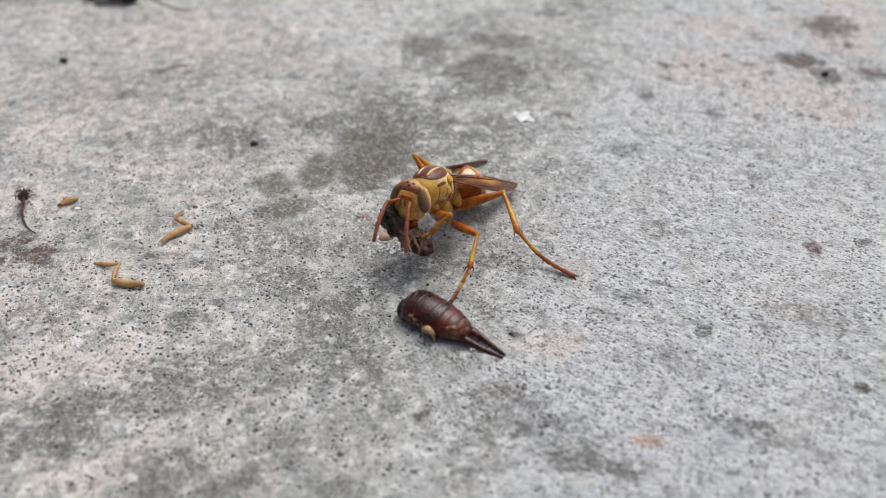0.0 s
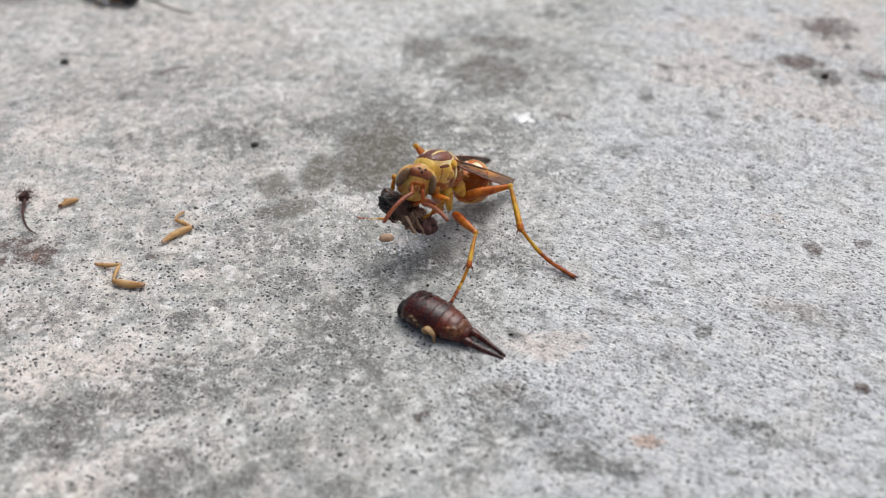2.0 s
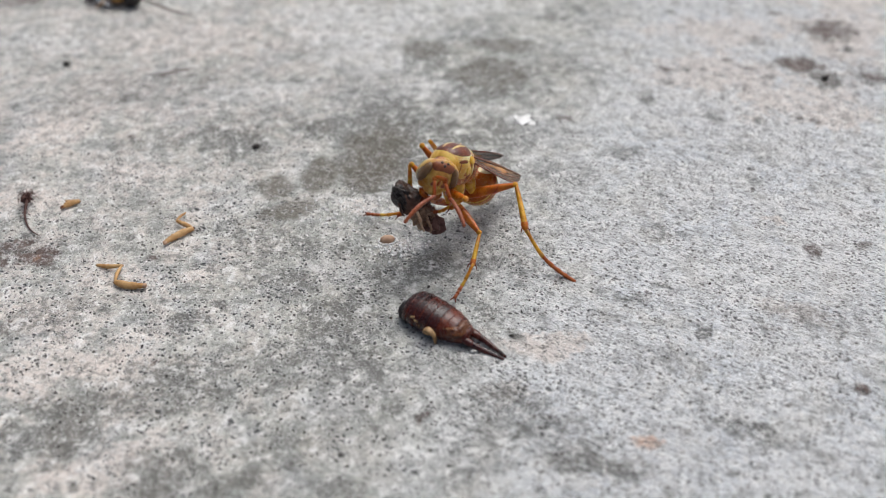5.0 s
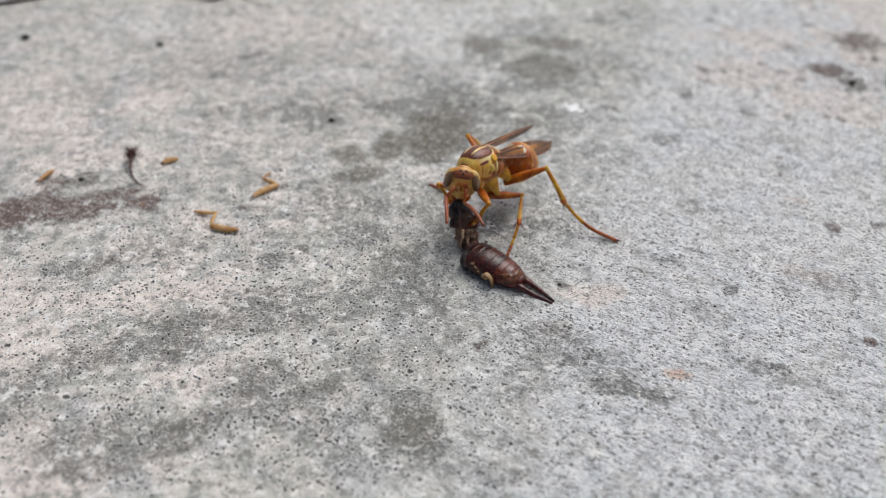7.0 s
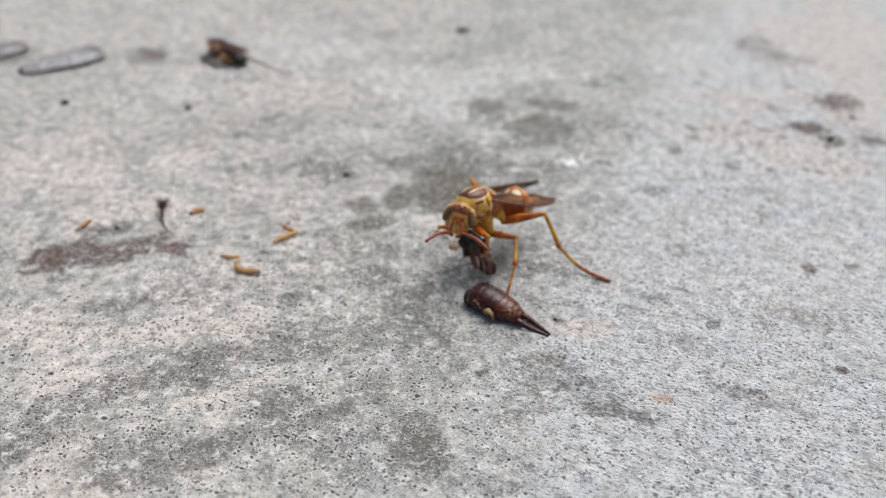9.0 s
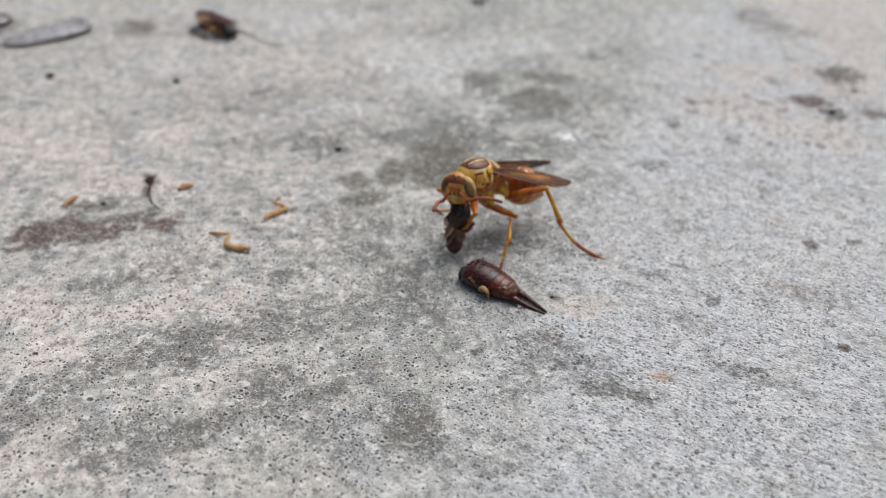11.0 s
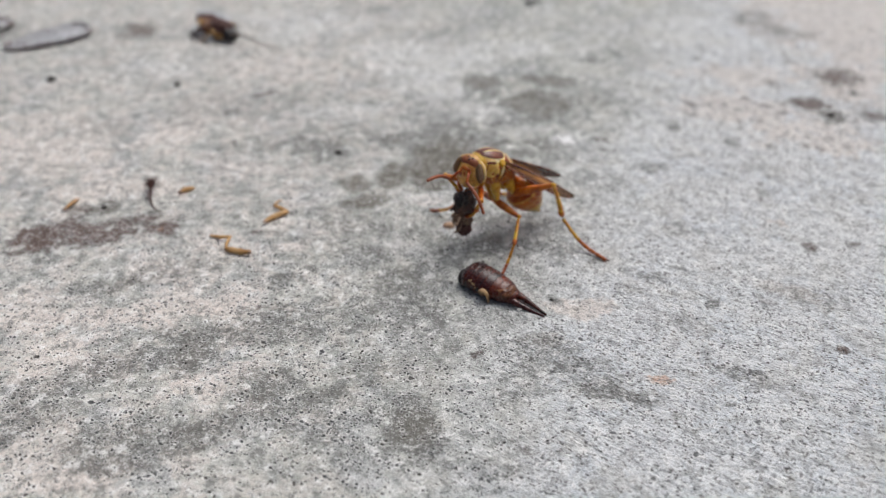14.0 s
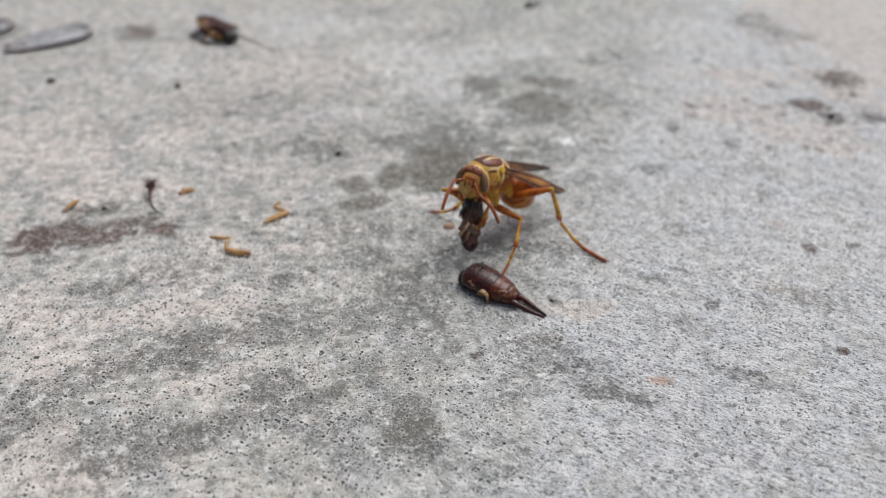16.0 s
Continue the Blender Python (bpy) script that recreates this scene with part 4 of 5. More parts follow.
def build_prey():
    """A chewed lump along +x, its black shell first and a round knob at the far end."""
    prey = thing("chewed_prey", "dark chewed remains of an earwig held by the wasp", "insect remains")
    part("dark_shell", crumpled((2.0, 0.1, 0.1), (2.3, 1.6, 1.35), (0, 0, 5), 0.55, 2.0, 0.9), MEAT, prey, "black torn shell")
    part("dark_shell", crumpled((1.0, -0.7, 0.5), (1.3, 0.9, 0.8), (20, 10, 25), 0.6, 21.0, 1.0), BLACK, prey)
    part("dark_shell", crumpled((3.2, 0.8, -0.3), (1.4, 0.85, 0.9), (0, 20, -20), 0.6, 23.0, 1.1), MEAT, prey)
    part("torn_flesh", crumpled((4.3, -0.5, -0.3), (1.4, 1.0, 0.9), (0, 20, 10), 0.75, 5.0, 1.3), FLESH, prey, "pale torn flesh")
    part("torn_flesh", crumpled((4.9, 0.4, 0.7), (0.9, 0.7, 0.45), (10, 20, 20), 0.8, 17.0, 1.5), FLESH, prey)
    part("neck", crumpled((4.8, 0.35, 0.1), (1.3, 0.85, 0.8), (0, 0, 10), 0.6, 9.0, 1.2), MEAT, prey)
    part("end_lump", crumpled((6.3, 0.15, 0.0), (1.2, 1.2, 1.1), (10, 0, 30), 0.5, 8.0, 0.9), DRY, prey, "round brown end lump")
    part("red_shred", crumpled((5.4, 0.9, -0.5), (1.0, 0.5, 0.55), (0, 10, -25), 0.7, 19.0, 1.4), CHESTNUT, prey)
    part("shell_flap", crumpled((1.4, -1.35, 0.2), (1.2, 0.35, 0.8), (20, 10, 15), 0.6, 13.0, 1.2), BLACK, prey)
    part("shell_flap", crumpled((3.3, 1.1, 0.85), (1.2, 0.7, 0.25), (0, 30, -20), 0.6, 11.0, 1.2), CHESTNUT, prey)
    ends = (((2.0, 1.2, -0.2), (2.8, 2.1, -0.1), (3.2, 2.0, -0.8), (3.8, 2.3, -1.0)), ((1.2, -1.3, 0.0), (1.7, -2.0, 0.3), (2.5, -2.2, -0.1), (2.9, -1.8, -0.5)), ((5.0, -0.7, 0.6), (5.6, -1.3, 0.9), (6.2, -1.2, 0.5), (6.5, -1.6, 0.2)), ((4.2, 0.9, -0.4), (4.8, 1.6, -0.7), (5.4, 1.5, -1.2), (5.6, 1.9, -1.5)))
    for k, line in enumerate(ends):
        part("shred", tube(bend(line, 12), [(0.24 - 0.014 * i) * (1 + 0.3 * math.sin(i * 2.3 + k)) for i in range(12)], 8), (BLACK, MEAT, FLESH, MEAT)[k], prey)
    part("leg_stump", tube(bend([(3.6, -1.0, 0.6), (4.6, -1.7, 0.8), (5.0, -1.5, 0.1), (5.9, -1.7, -0.2)], 12), [0.2 - 0.01 * i for i in range(12)], 8), SEED, prey)
    return prey


PREY = build_prey()


def earwig_abdomen():
    """Along +x from the torn front to the tips of the pincers."""
    at = pose(-11.1 * MM, 7.7 * MM, 1.35 * MM, 0, 3.5, math.degrees(math.atan2(-7.5, 10.9)))
    ob = thing("earwig_abdomen", "glossy maroon severed earwig abdomen with two pincers", "insect remains", at=at)
    form = Loft([(0.6, 0.1, 1.95, 1.45), (1.0, 0.15, 2.2, 1.65), (1.8, 0.2, 2.35, 1.8), (3.2, 0.22, 2.36, 1.8), (5.0, 0.15, 2.25, 1.66), (6.5, 0.08, 2.02, 1.45), (7.6, 0.0, 1.68, 1.15), (8.3, -0.08, 1.3, 0.88), (8.7, -0.1, 1.0, 0.7)])
    cuts = (0.7, 1.3, 2.3, 3.1, 4.2, 5.4, 6.3, 7.3, 8.7)
    for k in range(8):
        step = lambda u: 0.01 + 0.10 * u**1.5 - (0.16 if u == 1 else 0)
        part("tergite", form.skin(9, 36, cuts[k], cuts[k + 1] + 0.14, 0, step), CHESTNUT if k in (5, 6, 7) else MAROON, ob)
        if k < 7:
            part("tergite_edge", form.skin(3, 36, cuts[k + 1] + 0.05, cuts[k + 1] + 0.125, 0.075), CHESTNUT, ob)
    part("torn_end", crumpled((0.85, 0, 0.0), (0.8, 2.0, 1.4), (0, 0, 0), 0.22, 4.0, 0.9), BLACK, ob, "black torn front end")
    part("front_knob", ball((0.2, -0.85, -0.25), (0.6, 1.15, 1.1), (0, 0, 15), 0.15, seed=6.0), BLACK, ob)
    part("tail_plate", crumpled((7.6, -0.2, 0.72), (0.95, 1.35, 0.62), (0, 10, 0), 0.25, 2.0, 0.8), TAIL, ob, "amber-red tail plate")
    part("tail_side", crumpled((7.1, -1.15, 0.55), (0.95, 0.75, 0.75), (0, 4, -14), 0.35, 7.0, 0.9), TAIL, ob)
    part("tan_scar", ball((7.75, -0.3, 0.86), (0.22, 0.95, 0.14), (5, 12, 10), 0.4, seed=3.0), SEED, ob)
    for s in (1, -1):
        line = bend([(8.1, s * 0.75, -0.1), (9.4, s * 0.78, -0.25), (11.4, s * 0.55, -0.45), (13.5, s * 0.22, -0.62)], 18)
        pincer = part("pincer", tube(line, [0.46 * (1 - k / 18) ** 0.7 + 0.07 for k in range(18)], 12, 0.75), MAROON, ob, "curved dark red pincer")
        part("pincer_root", ball((8.8, s * 0.76, -0.14), (1.15, 0.52, 0.42), (0, 4, 0)), CHESTNUT, pincer)
    for x, y, z, r in ((2.3, -1.85, 0.9, 0.40), (2.9, -2.0, 0.75, 0.34), (3.3, -2.15, 0.35, 0.26), (2.0, -1.5, 1.3, 0.22), (4.1, -1.6, 1.3, 0.2), (6.3, -1.4, 1.0, 0.24)):
        part("torn_scrap", ball((x, y, z), (r * 1.3, r, r * 0.6), (0, 0, x * 40), 0.6, seed=x, freq=2.0), CURL, ob)
    curl = bend([(4.9, -2.35, -0.15), (4.35, -2.5, 0.3), (4.75, -2.65, 0.85), (5.5, -2.65, 0.55), (5.8, -2.65, -0.15), (5.85, -2.6, -0.8), (5.65, -2.5, -1.15)], 14)
    part("membrane_curl", tube(curl, [0.2, 0.34, 0.44, 0.46, 0.44, 0.40, 0.36, 0.32, 0.28, 0.25, 0.22, 0.18, 0.14, 0.08], 10, 0.5), CURL, ob, "curled tan membrane")
    return ob


def severed_leg(label, points, radii, kinds):
    """A broken-off insect leg lying on the ground; points in the world's millimetres."""
    x0, y0 = points[0][:2]
    ob = thing("severed_leg", label, "insect leg", "severed legs", pose(x0 * MM, y0 * MM, 0))
    rng = random.Random(int(abs(x0) * 10))
    for k in range(len(points) - 1):
        a, b = Vector(points[k]), Vector(points[k + 1])
        a, b = a - Vector((x0, y0, 0)), b - Vector((x0, y0, 0))
        r = radii[k] * 0.95
        side = Vector((0, 0, 1)).cross(b - a).normalized() * rng.uniform(-0.35, 0.35)
        line = [a.lerp(b, i / 15) + side * math.sin(PI * i / 15) for i in range(16)]
        girth = [r * (0.42 + 0.6 * math.sin(PI * (0.12 + 0.8 * i / 15)) ** 1.3) * rng.uniform(0.88, 1.1) for i in range(16)]
        segment = part(kinds[k], tube(line, girth, 12, 0.75), STRAW, ob)
        part("joint", crumpled(tuple(b), (r * 0.75, r * 0.6, r * 0.55), (0, 0, k * 50), 0.4, k + x0, 1.0, 10, 14), TAIL if k % 2 else SEED, segment)
    return ob


def grit(x, y, size, seed, label="small dark crumb of soil on the concrete", material=DIRT, name="crumb", category="crumb", flat=0.7):
    ob = new(name, as_mesh(name, *ball((0, 0, size * flat * 0.8), (size, size * 0.8, size * flat), (0, 0, seed * 47), 0.55, 10, 14, 1.2, seed), material))
    ob.matrix_basis = pose(x * MM, y * MM, -0.05 * MM)
    return tagged(ob, label, category, "crumbs" if name == "crumb" else "")


def stalk():
    ob = thing("dry_stalk", "dry dark red frayed stalk with a thin tail", "plant scrap", at=pose(-63.8 * MM, 29.2 * MM, 0))
    line = bend([(-0.2, 1.1, 1.2), (0.1, -0.3, 1.0), (0.4, -2.0, 0.7), (1.2, -3.8, 0.4), (2.3, -5.2, 0.24), (3.6, -6.2, 0.2)], 24)
    part("stem", tube(line, [0.20 * (1 - k / 24) ** 1.4 + 0.07 for k in range(24)], 10), DRY, ob)
    part("frayed_head", crumpled((-0.3, 0.9, 1.1), (0.6, 0.75, 0.55), (0, 0, 0), 0.8, 3.0, 1.5), DRY, ob)
    for k in range(12):
        p, q = line[1 + k], line[min(4 + k, 23)]
        off = Vector((math.cos(2.4 * k), math.sin(2.4 * k), 0.5)) * 0.55
        part("fibre", tube(bend([tuple(p), tuple(Vector(p).lerp(Vector(q), 0.5) + off), tuple(Vector(q) + off * 1.3)], 7), [0.05 - 0.006 * i for i in range(7)], 5), DRY, ob)
    for k in range(18):
        a = k * 0.9
        part("fibre", tube(bend([(-0.2, 1.0, 1.7), (-0.3 + 0.9 * math.cos(a), 1.2 + 0.9 * math.sin(a), 1.5 + 0.4 * math.cos(2.3 * k)), (-0.3 + 1.4 * math.cos(a + 0.5), 1.1 + 1.4 * math.sin(a + 0.5), 1.0 + 0.7 * math.sin(1.7 * k))], 8), [0.075 - 0.008 * i for i in range(8)], 5), DRY, ob)
    return ob


def dead_insect():
    ob = thing("dead_insect", "brown and amber dead insect lying crumpled on the concrete", "insect", at=pose(-71.5 * MM, 99.0 * MM, 0, 0, 0, -40))
    part("thorax", crumpled((1.6, 0.3, 2.0), (3.2, 2.5, 1.9), (0, 0, 0), 0.35, 6.0, 0.9), DRY, ob)
    part("abdomen", crumpled((-3.0, 0.7, 2.0), (4.2, 2.3, 1.7), (0, 8, 0), 0.3, 8.0, 0.9), DRY, ob)
    part("amber_patch", crumpled((0.0, -1.5, 2.1), (2.0, 1.4, 1.2), (0, 0, 20), 0.6, 7.0, 1.2), TAIL, ob, "amber belly")
    part("amber_patch", crumpled((-3.0, -1.0, 2.6), (1.6, 1.1, 0.8), (0, 0, 0), 0.6, 12.0, 1.2), STRAW, ob)
    part("amber_patch", crumpled((2.6, -1.5, 1.4), (1.2, 1.0, 0.9), (0, 0, 0), 0.6, 14.0, 1.2), STRAW, ob)
    part("head", crumpled((5.6, 0, 1.6), (1.7, 1.7, 1.4), (0, 0, 0), 0.2, 4.0, 0.9), BLACK, ob)
    part("wing", ball((-4.0, 2.4, 2.9), (5.4, 1.7, 0.14), (12, 4, 12), 0.2, seed=2.0), GREYWING, ob)
    part("wing", ball((-2.0, -2.6, 0.9), (5.0, 1.5, 0.12), (-8, 3, -10), 0.2, seed=5.0), GREYWING, ob)
    part("antenna", tube(bend([(6.8, 0.2, 2.0), (10, 0.9, 2.0), (15, 2.4, 0.8), (19, 4.2, 0.3)], 14), [0.24 - 0.012 * k for k in range(14)], 6), DRY, ob)
    for k, (x, s) in enumerate(((2.6, 1), (1.0, 1), (-0.8, -1), (2.4, -1), (-2.2, -1), (-1.6, 1))):
        part("leg", tube(bend([(x, s * 1.6, 1.5), (x + 0.6, s * 3.2, 2.5), (x - 0.8, s * 4.6, 0.9), (x - 1.8, s * 5.2, 0.25)], 12), [0.36 - 0.024 * i for i in range(12)], 8), (DRY, STRAW)[k % 2], ob)
    return ob


def fallen_wing(x, y, turn, length, label):
    """A dry wing lying flat: a pleated membrane with a dark rim, long veins and cross veins."""
    ob = thing("fallen_wing", label, "insect wing", "fallen wings", at=pose(x * MM, y * MM, 0.35 * MM, 0, 0, turn))

    def at(u, v):
        half = length * 0.24 * (1 - abs(u) ** 3.2) ** 0.5 * (1 + 0.30 * u)
        return (u * length * 0.5, v * half, 0.25 + 0.22 * math.sin(u * 3) + 0.10 * math.cos(v * 6) + 0.12 * math.sin(5 * u + 3 * v))

    grid = [[at(-0.995 + 1.99 * k / 26, -1 + 2 * i / 10) for i in range(11)] for k in range(27)]
    verts, faces = [], []
    for lift in (0.0, -0.08):
        base = len(verts)
        verts += [(px, py, pz + lift) for row in grid for px, py, pz in row]
        for k in range(26):
            for i in range(10):
                q = (base + k * 11 + i, base + k * 11 + i + 1, base + (k + 1) * 11 + i + 1, base + (k + 1) * 11 + i)
                faces.append(q if lift == 0 else q[::-1])
    part("membrane", (verts, faces), GREYWING, ob)
    for v, r in ((-1, 0.20), (-0.6, 0.10), (-0.25, 0.12), (0.1, 0.10), (0.4, 0.12), (0.7, 0.14), (1, 0.16)):
        part("vein", tube([at(-0.97 + 1.94 * k / 18, v) for k in range(19)], r, 6), DRY, ob)
    for k, (u, v0, v1) in enumerate(((-0.6, -0.45, 0.1), (-0.2, 0.1, 0.6), (0.1, -0.45, 0.1), (0.4, -1, -0.45), (0.5, 0.1, 0.6), (0.7, 0.6, 1))):
        part("cross_vein", tube([at(u + 0.06 * i / 4, v0 + (v1 - v0) * i / 4) for i in range(5)], 0.1, 6), DRY, ob)
    return ob


def ant():
    """A small dark insect along +x."""
    ob = thing("ant", "small dark ant crawling on the concrete", "insect")
    part("gaster", ball((-1.1, 0, 0.75), (0.8, 0.55, 0.5)), DIRT, ob)
    part("thorax", ball((0.1, 0, 0.75), (0.65, 0.32, 0.32)), DIRT, ob)
    part("head", ball((1.05, 0, 0.75), (0.45, 0.42, 0.36)), DIRT, ob)
    for s in (1, -1):
        part("feeler", tube(bend([(1.4, s * 0.15, 0.8), (1.8, s * 0.5, 1.0), (2.3, s * 0.7, 0.7)], 6), 0.05, 5), DIRT, ob)
        for x in (-0.3, 0.1, 0.5):
            part("leg", tube(bend([(x, s * 0.2, 0.7), (x * 1.8, s * 0.9, 1.0), (x * 2.8, s * 1.5, 0.05)], 7), 0.07, 5), DIRT, ob)
    return ob


earwig_abdomen()
severed_leg("broken tan earwig leg bent in two places", [(-50.5, 16.6, 0.4), (-47.2, 16.3, 0.5), (-47.2, 13.2, 0.5), (-43.4, 12.5, 0.45)], (0.30, 0.30, 0.52), ("tarsus", "tibia", "femur"))
severed_leg("broken tan earwig leg folded like a hook", [(-41.6, 27.2, 0.4), (-42.4, 25.3, 0.5), (-39.8, 23.6, 0.5), (-42.9, 20.8, 0.45)], (0.24, 0.34, 0.52), ("tarsus", "tibia", "femur"))
severed_leg("short tan scrap of an earwig leg", [(-58.9, 30.3, 0.4), (-57.0, 30.2, 0.45), (-58.9, 28.8, 0.45)], (0.32, 0.46), ("tibia", "femur"))
severed_leg("small tan scrap of an insect leg", [(-75.0, 26.2, 0.4), (-75.9, 23.0, 0.45)], (0.45,), ("femur",))
stalk()
dead_insect()
fallen_wing(-110.0, 95.0, 40, 20, "dry grey veined insect wing lying on the concrete")
fallen_wing(-128.0, 99.5, 52, 15, "dry dark grey insect wing beside a paler one")
ANT = ant()
for n, (x, y, size) in enumerate(((-34.8, 43.8, 0.62), (-99.6, 72.6, 0.95), (-72.4, 71.1, 0.75), (57.5, 62.0, 0.7), (-8.6, 12.0, 0.22), (-70.0, 24.2, 0.5), (0.9, 3.5, 0.25), (-13.0, 6.6, 0.22))):
    grit(x, y, size, n + 1.5, flat=0.45)


def seed():
    ob = thing("seed", "smooth tan seed with a pale rim on concrete", "seed", at=pose(-14.0 * MM, 20.8 * MM, 0, 0, 0, 12))
    part("kernel", ball((0, 0, 0.42), (0.95, 0.72, 0.48), (0, 0, 0), 0.12, seed=3.0), SEED, ob)
    ring = [(1.12 * math.cos(a), 0.88 * math.sin(a), 0.22 + 0.08 * math.sin(3 * a)) for a in (2 * PI * k / 28 for k in range(29))]
    part("rim", tube(ring, [0.12 + 0.06 * math.sin(k * 1.7) for k in range(29)], 8), PALE, ob, "pale rim")
    return ob


seed()
for n, (x, y, size) in enumerate(((6.1, 50.2, 1.35), (5.0, 51.3, 0.7), (7.3, 49.5, 0.75), (6.9, 51.6, 0.6), (-13.1, 18.4, 0.42), (-19.9, 30.2, 0.3), (-56.6, 28.6, 0.4), (-12.2, 20.6, 0.25))):
    grit(x, y, size, n + 20.5, "bright white quartz chip set in the concrete", PALE, "quartz_chip", "stone chip", 0.09)


def grains(name, label, count, spread, material, seed, size=1.0):
    """Countless sand grains strewn by the spread function, in one mesh."""
    rng = random.Random(seed)
    pieces = []
    for _ in range(count):
        x, y = spread(rng)
        r = rng.uniform(0.05, 0.15) * size
        pieces.append(ball((x, y, r * 0.4), (r * rng.uniform(0.7, 1.3), r, r * 0.7), (0, 0, rng.uniform(0, 180)), 0.5, 4, 6, 1.3, rng.uniform(0, 50)))
    ob = new(name, as_mesh(name, *joined(*pieces), material, False))
    return tagged(ob, label, "sand", kind="stuff")


grains("quartz_sand", "glittering pale quartz sand on the concrete", 190, lambda r: (r.gauss(-18, 3.6), r.gauss(27.5, 2.3)), PALE, 5, 1.5)
grains("quartz_sand", "glittering pale quartz sand beside a seed", 130, lambda r: (r.gauss(-12.6, 1.9), r.gauss(19.6, 1.1)), PALE, 15, 1.5)
grains("loose_sand", "scattered pale sand grains on the concrete", 350, lambda r: (r.uniform(-60, 50), r.uniform(-24, 60)), PALE, 6)
grains("dark_sand", "scattered dark sand grains on the concrete", 450, lambda r: (r.uniform(-60, 50), r.uniform(-24, 60)), DIRT, 7)


# ---- what moves ----
FOOT_HIND, FOOT_MID = (9.4, 13.0, 0.12), (-5.8, 8.9, 0.12)
FOOT_HIND_RIGHT, FOOT_MID_RIGHT, HEEL_MID_RIGHT = (-9.0, 34.0, 0.12), (-17.1, 25.4, 0.12), (-13.1, 25.0, 0.5)
# seconds; thorax place (mm) and turn; gaster pitch, yaw; wings yaw, pitch (degrees)
BODY_ROWS = [
    (0, -7.57, 21.57, 7.77, 12.9, -16.1, -120.3, -21, -0.9, -8, -16.4, -5.3, -6),
    (0.5, -7.64, 21.69, 8.53, 11.6, -16.7, -131, -21, -0.3, -0.8, -15.1, 1, -6),
    (1, -7.24, 22.1, 8.95, 11.4, -22.4, -128, -21, -0.8, -3, -13.4, -2.7, -4.8),
    (1.5, -6.87, 22.85, 8.94, 13.3, -19.9, -128.5, -21, 0, -4.2, -12.8, -4, -4.7),
    (2, -7.04, 22.55, 9.62, 13, -22.7, -127.7, -21, -0.2, 0.3, -13.2, 1.1, -5.1),
    (2.5, -6.61, 22.81, 10, 9.2, -24.5, -128.9, -21, -0.5, 4, -9, 5.9, -2.6),
    (3, -4.97, 20.26, 11.42, 16.9, -25.5, -135.7, -42, 6, -7.4, -14.2, -14.1, -7.2),
    (3.5, -4.15, 21.88, 11.89, 13.7, -33.9, -137.3, -44.7, -1.3, 0.8, -7.9, -12.4, -5.8),
    (6, -8.03, 19.7, 10.09, 4.4, -13.4, -116.9, -21, 0, -2.7, -10.3, -0.8, -1.7),
    (6.5, -9.47, 17.65, 9.37, 15.4, -6.5, -122.4, -21, 0, 1.3, -8.4, -1.1, -2.5),
    (7, -9.51, 17.05, 9.48, 15.6, -6.1, -128.9, -21, 0, 6.9, -9.2, 4.7, -1.8),
    (7.5, -10.38, 17.88, 9.74, 10.9, -5.5, -131.6, -21, 0, 2.9, -12.8, 0.7, -5.9),
    (8, -10.13, 18.08, 10.19, 11, -8.3, -131.9, -21, 0, 1.4, -12.9, 0.3, -5.7),
    (8.5, -10.35, 17.81, 10.13, 12.9, -6.8, -132.6, -21, 0, 1.2, -14.3, 0.4, -5.9),
    (9, -10.31, 17.9, 10.14, 13.4, -6.7, -133.2, -21, 0, 1.2, -14.4, -0.1, -5.9),
    (9.5, -10.07, 17, 10.55, 11.2, -4.6, -134, -21, 0, 1.3, -13.7, 1.2, -6.1),
    (10, -9.83, 17.35, 10.4, 10.7, -6.4, -129.6, -21, 0, 1, -13.9, 0.9, -5.9),
    (12.5, -8.06, 18.94, 11.34, 21.4, -6.5, -166.4, -42.2, -17.1, -4.4, -15.9, 6.5, -8.6),
    (13, -7.69, 19.11, 11.91, 18.3, -13, -163.2, -39.8, -18.4, 0.4, -15.3, 4.1, -7.9),
    (13.5, -8.13, 18.46, 11.96, 12.6, -10.6, -154.5, -41.8, -3.5, -0.8, -15.8, 2, -10.1),
    (14, -7.61, 20.07, 11.48, 9.5, -19, -147.1, -40.3, -5, -0.8, -15.4, 0.9, -8.1),
    (14.5, -7.81, 19.5, 11.04, 4.2, -18.1, -142.6, -36.4, 2.7, 1, -12.4, 3.2, -6.1),
    (15, -7.91, 19.27, 11.16, 6, -16.1, -138.6, -37.6, 2.5, -1.9, -15.3, -0.5, -7.1),
    (15.5, -7.92, 19.28, 10.99, 6.2, -17.3, -137.4, -33.6, 4.2, -0.4, -14.6, -0.4, -6.7),
    (16, -7.82, 19.34, 10.91, 6.3, -16.7, -136.7, -36.3, 5, -0.2, -14.8, 0.7, -5.9),
]
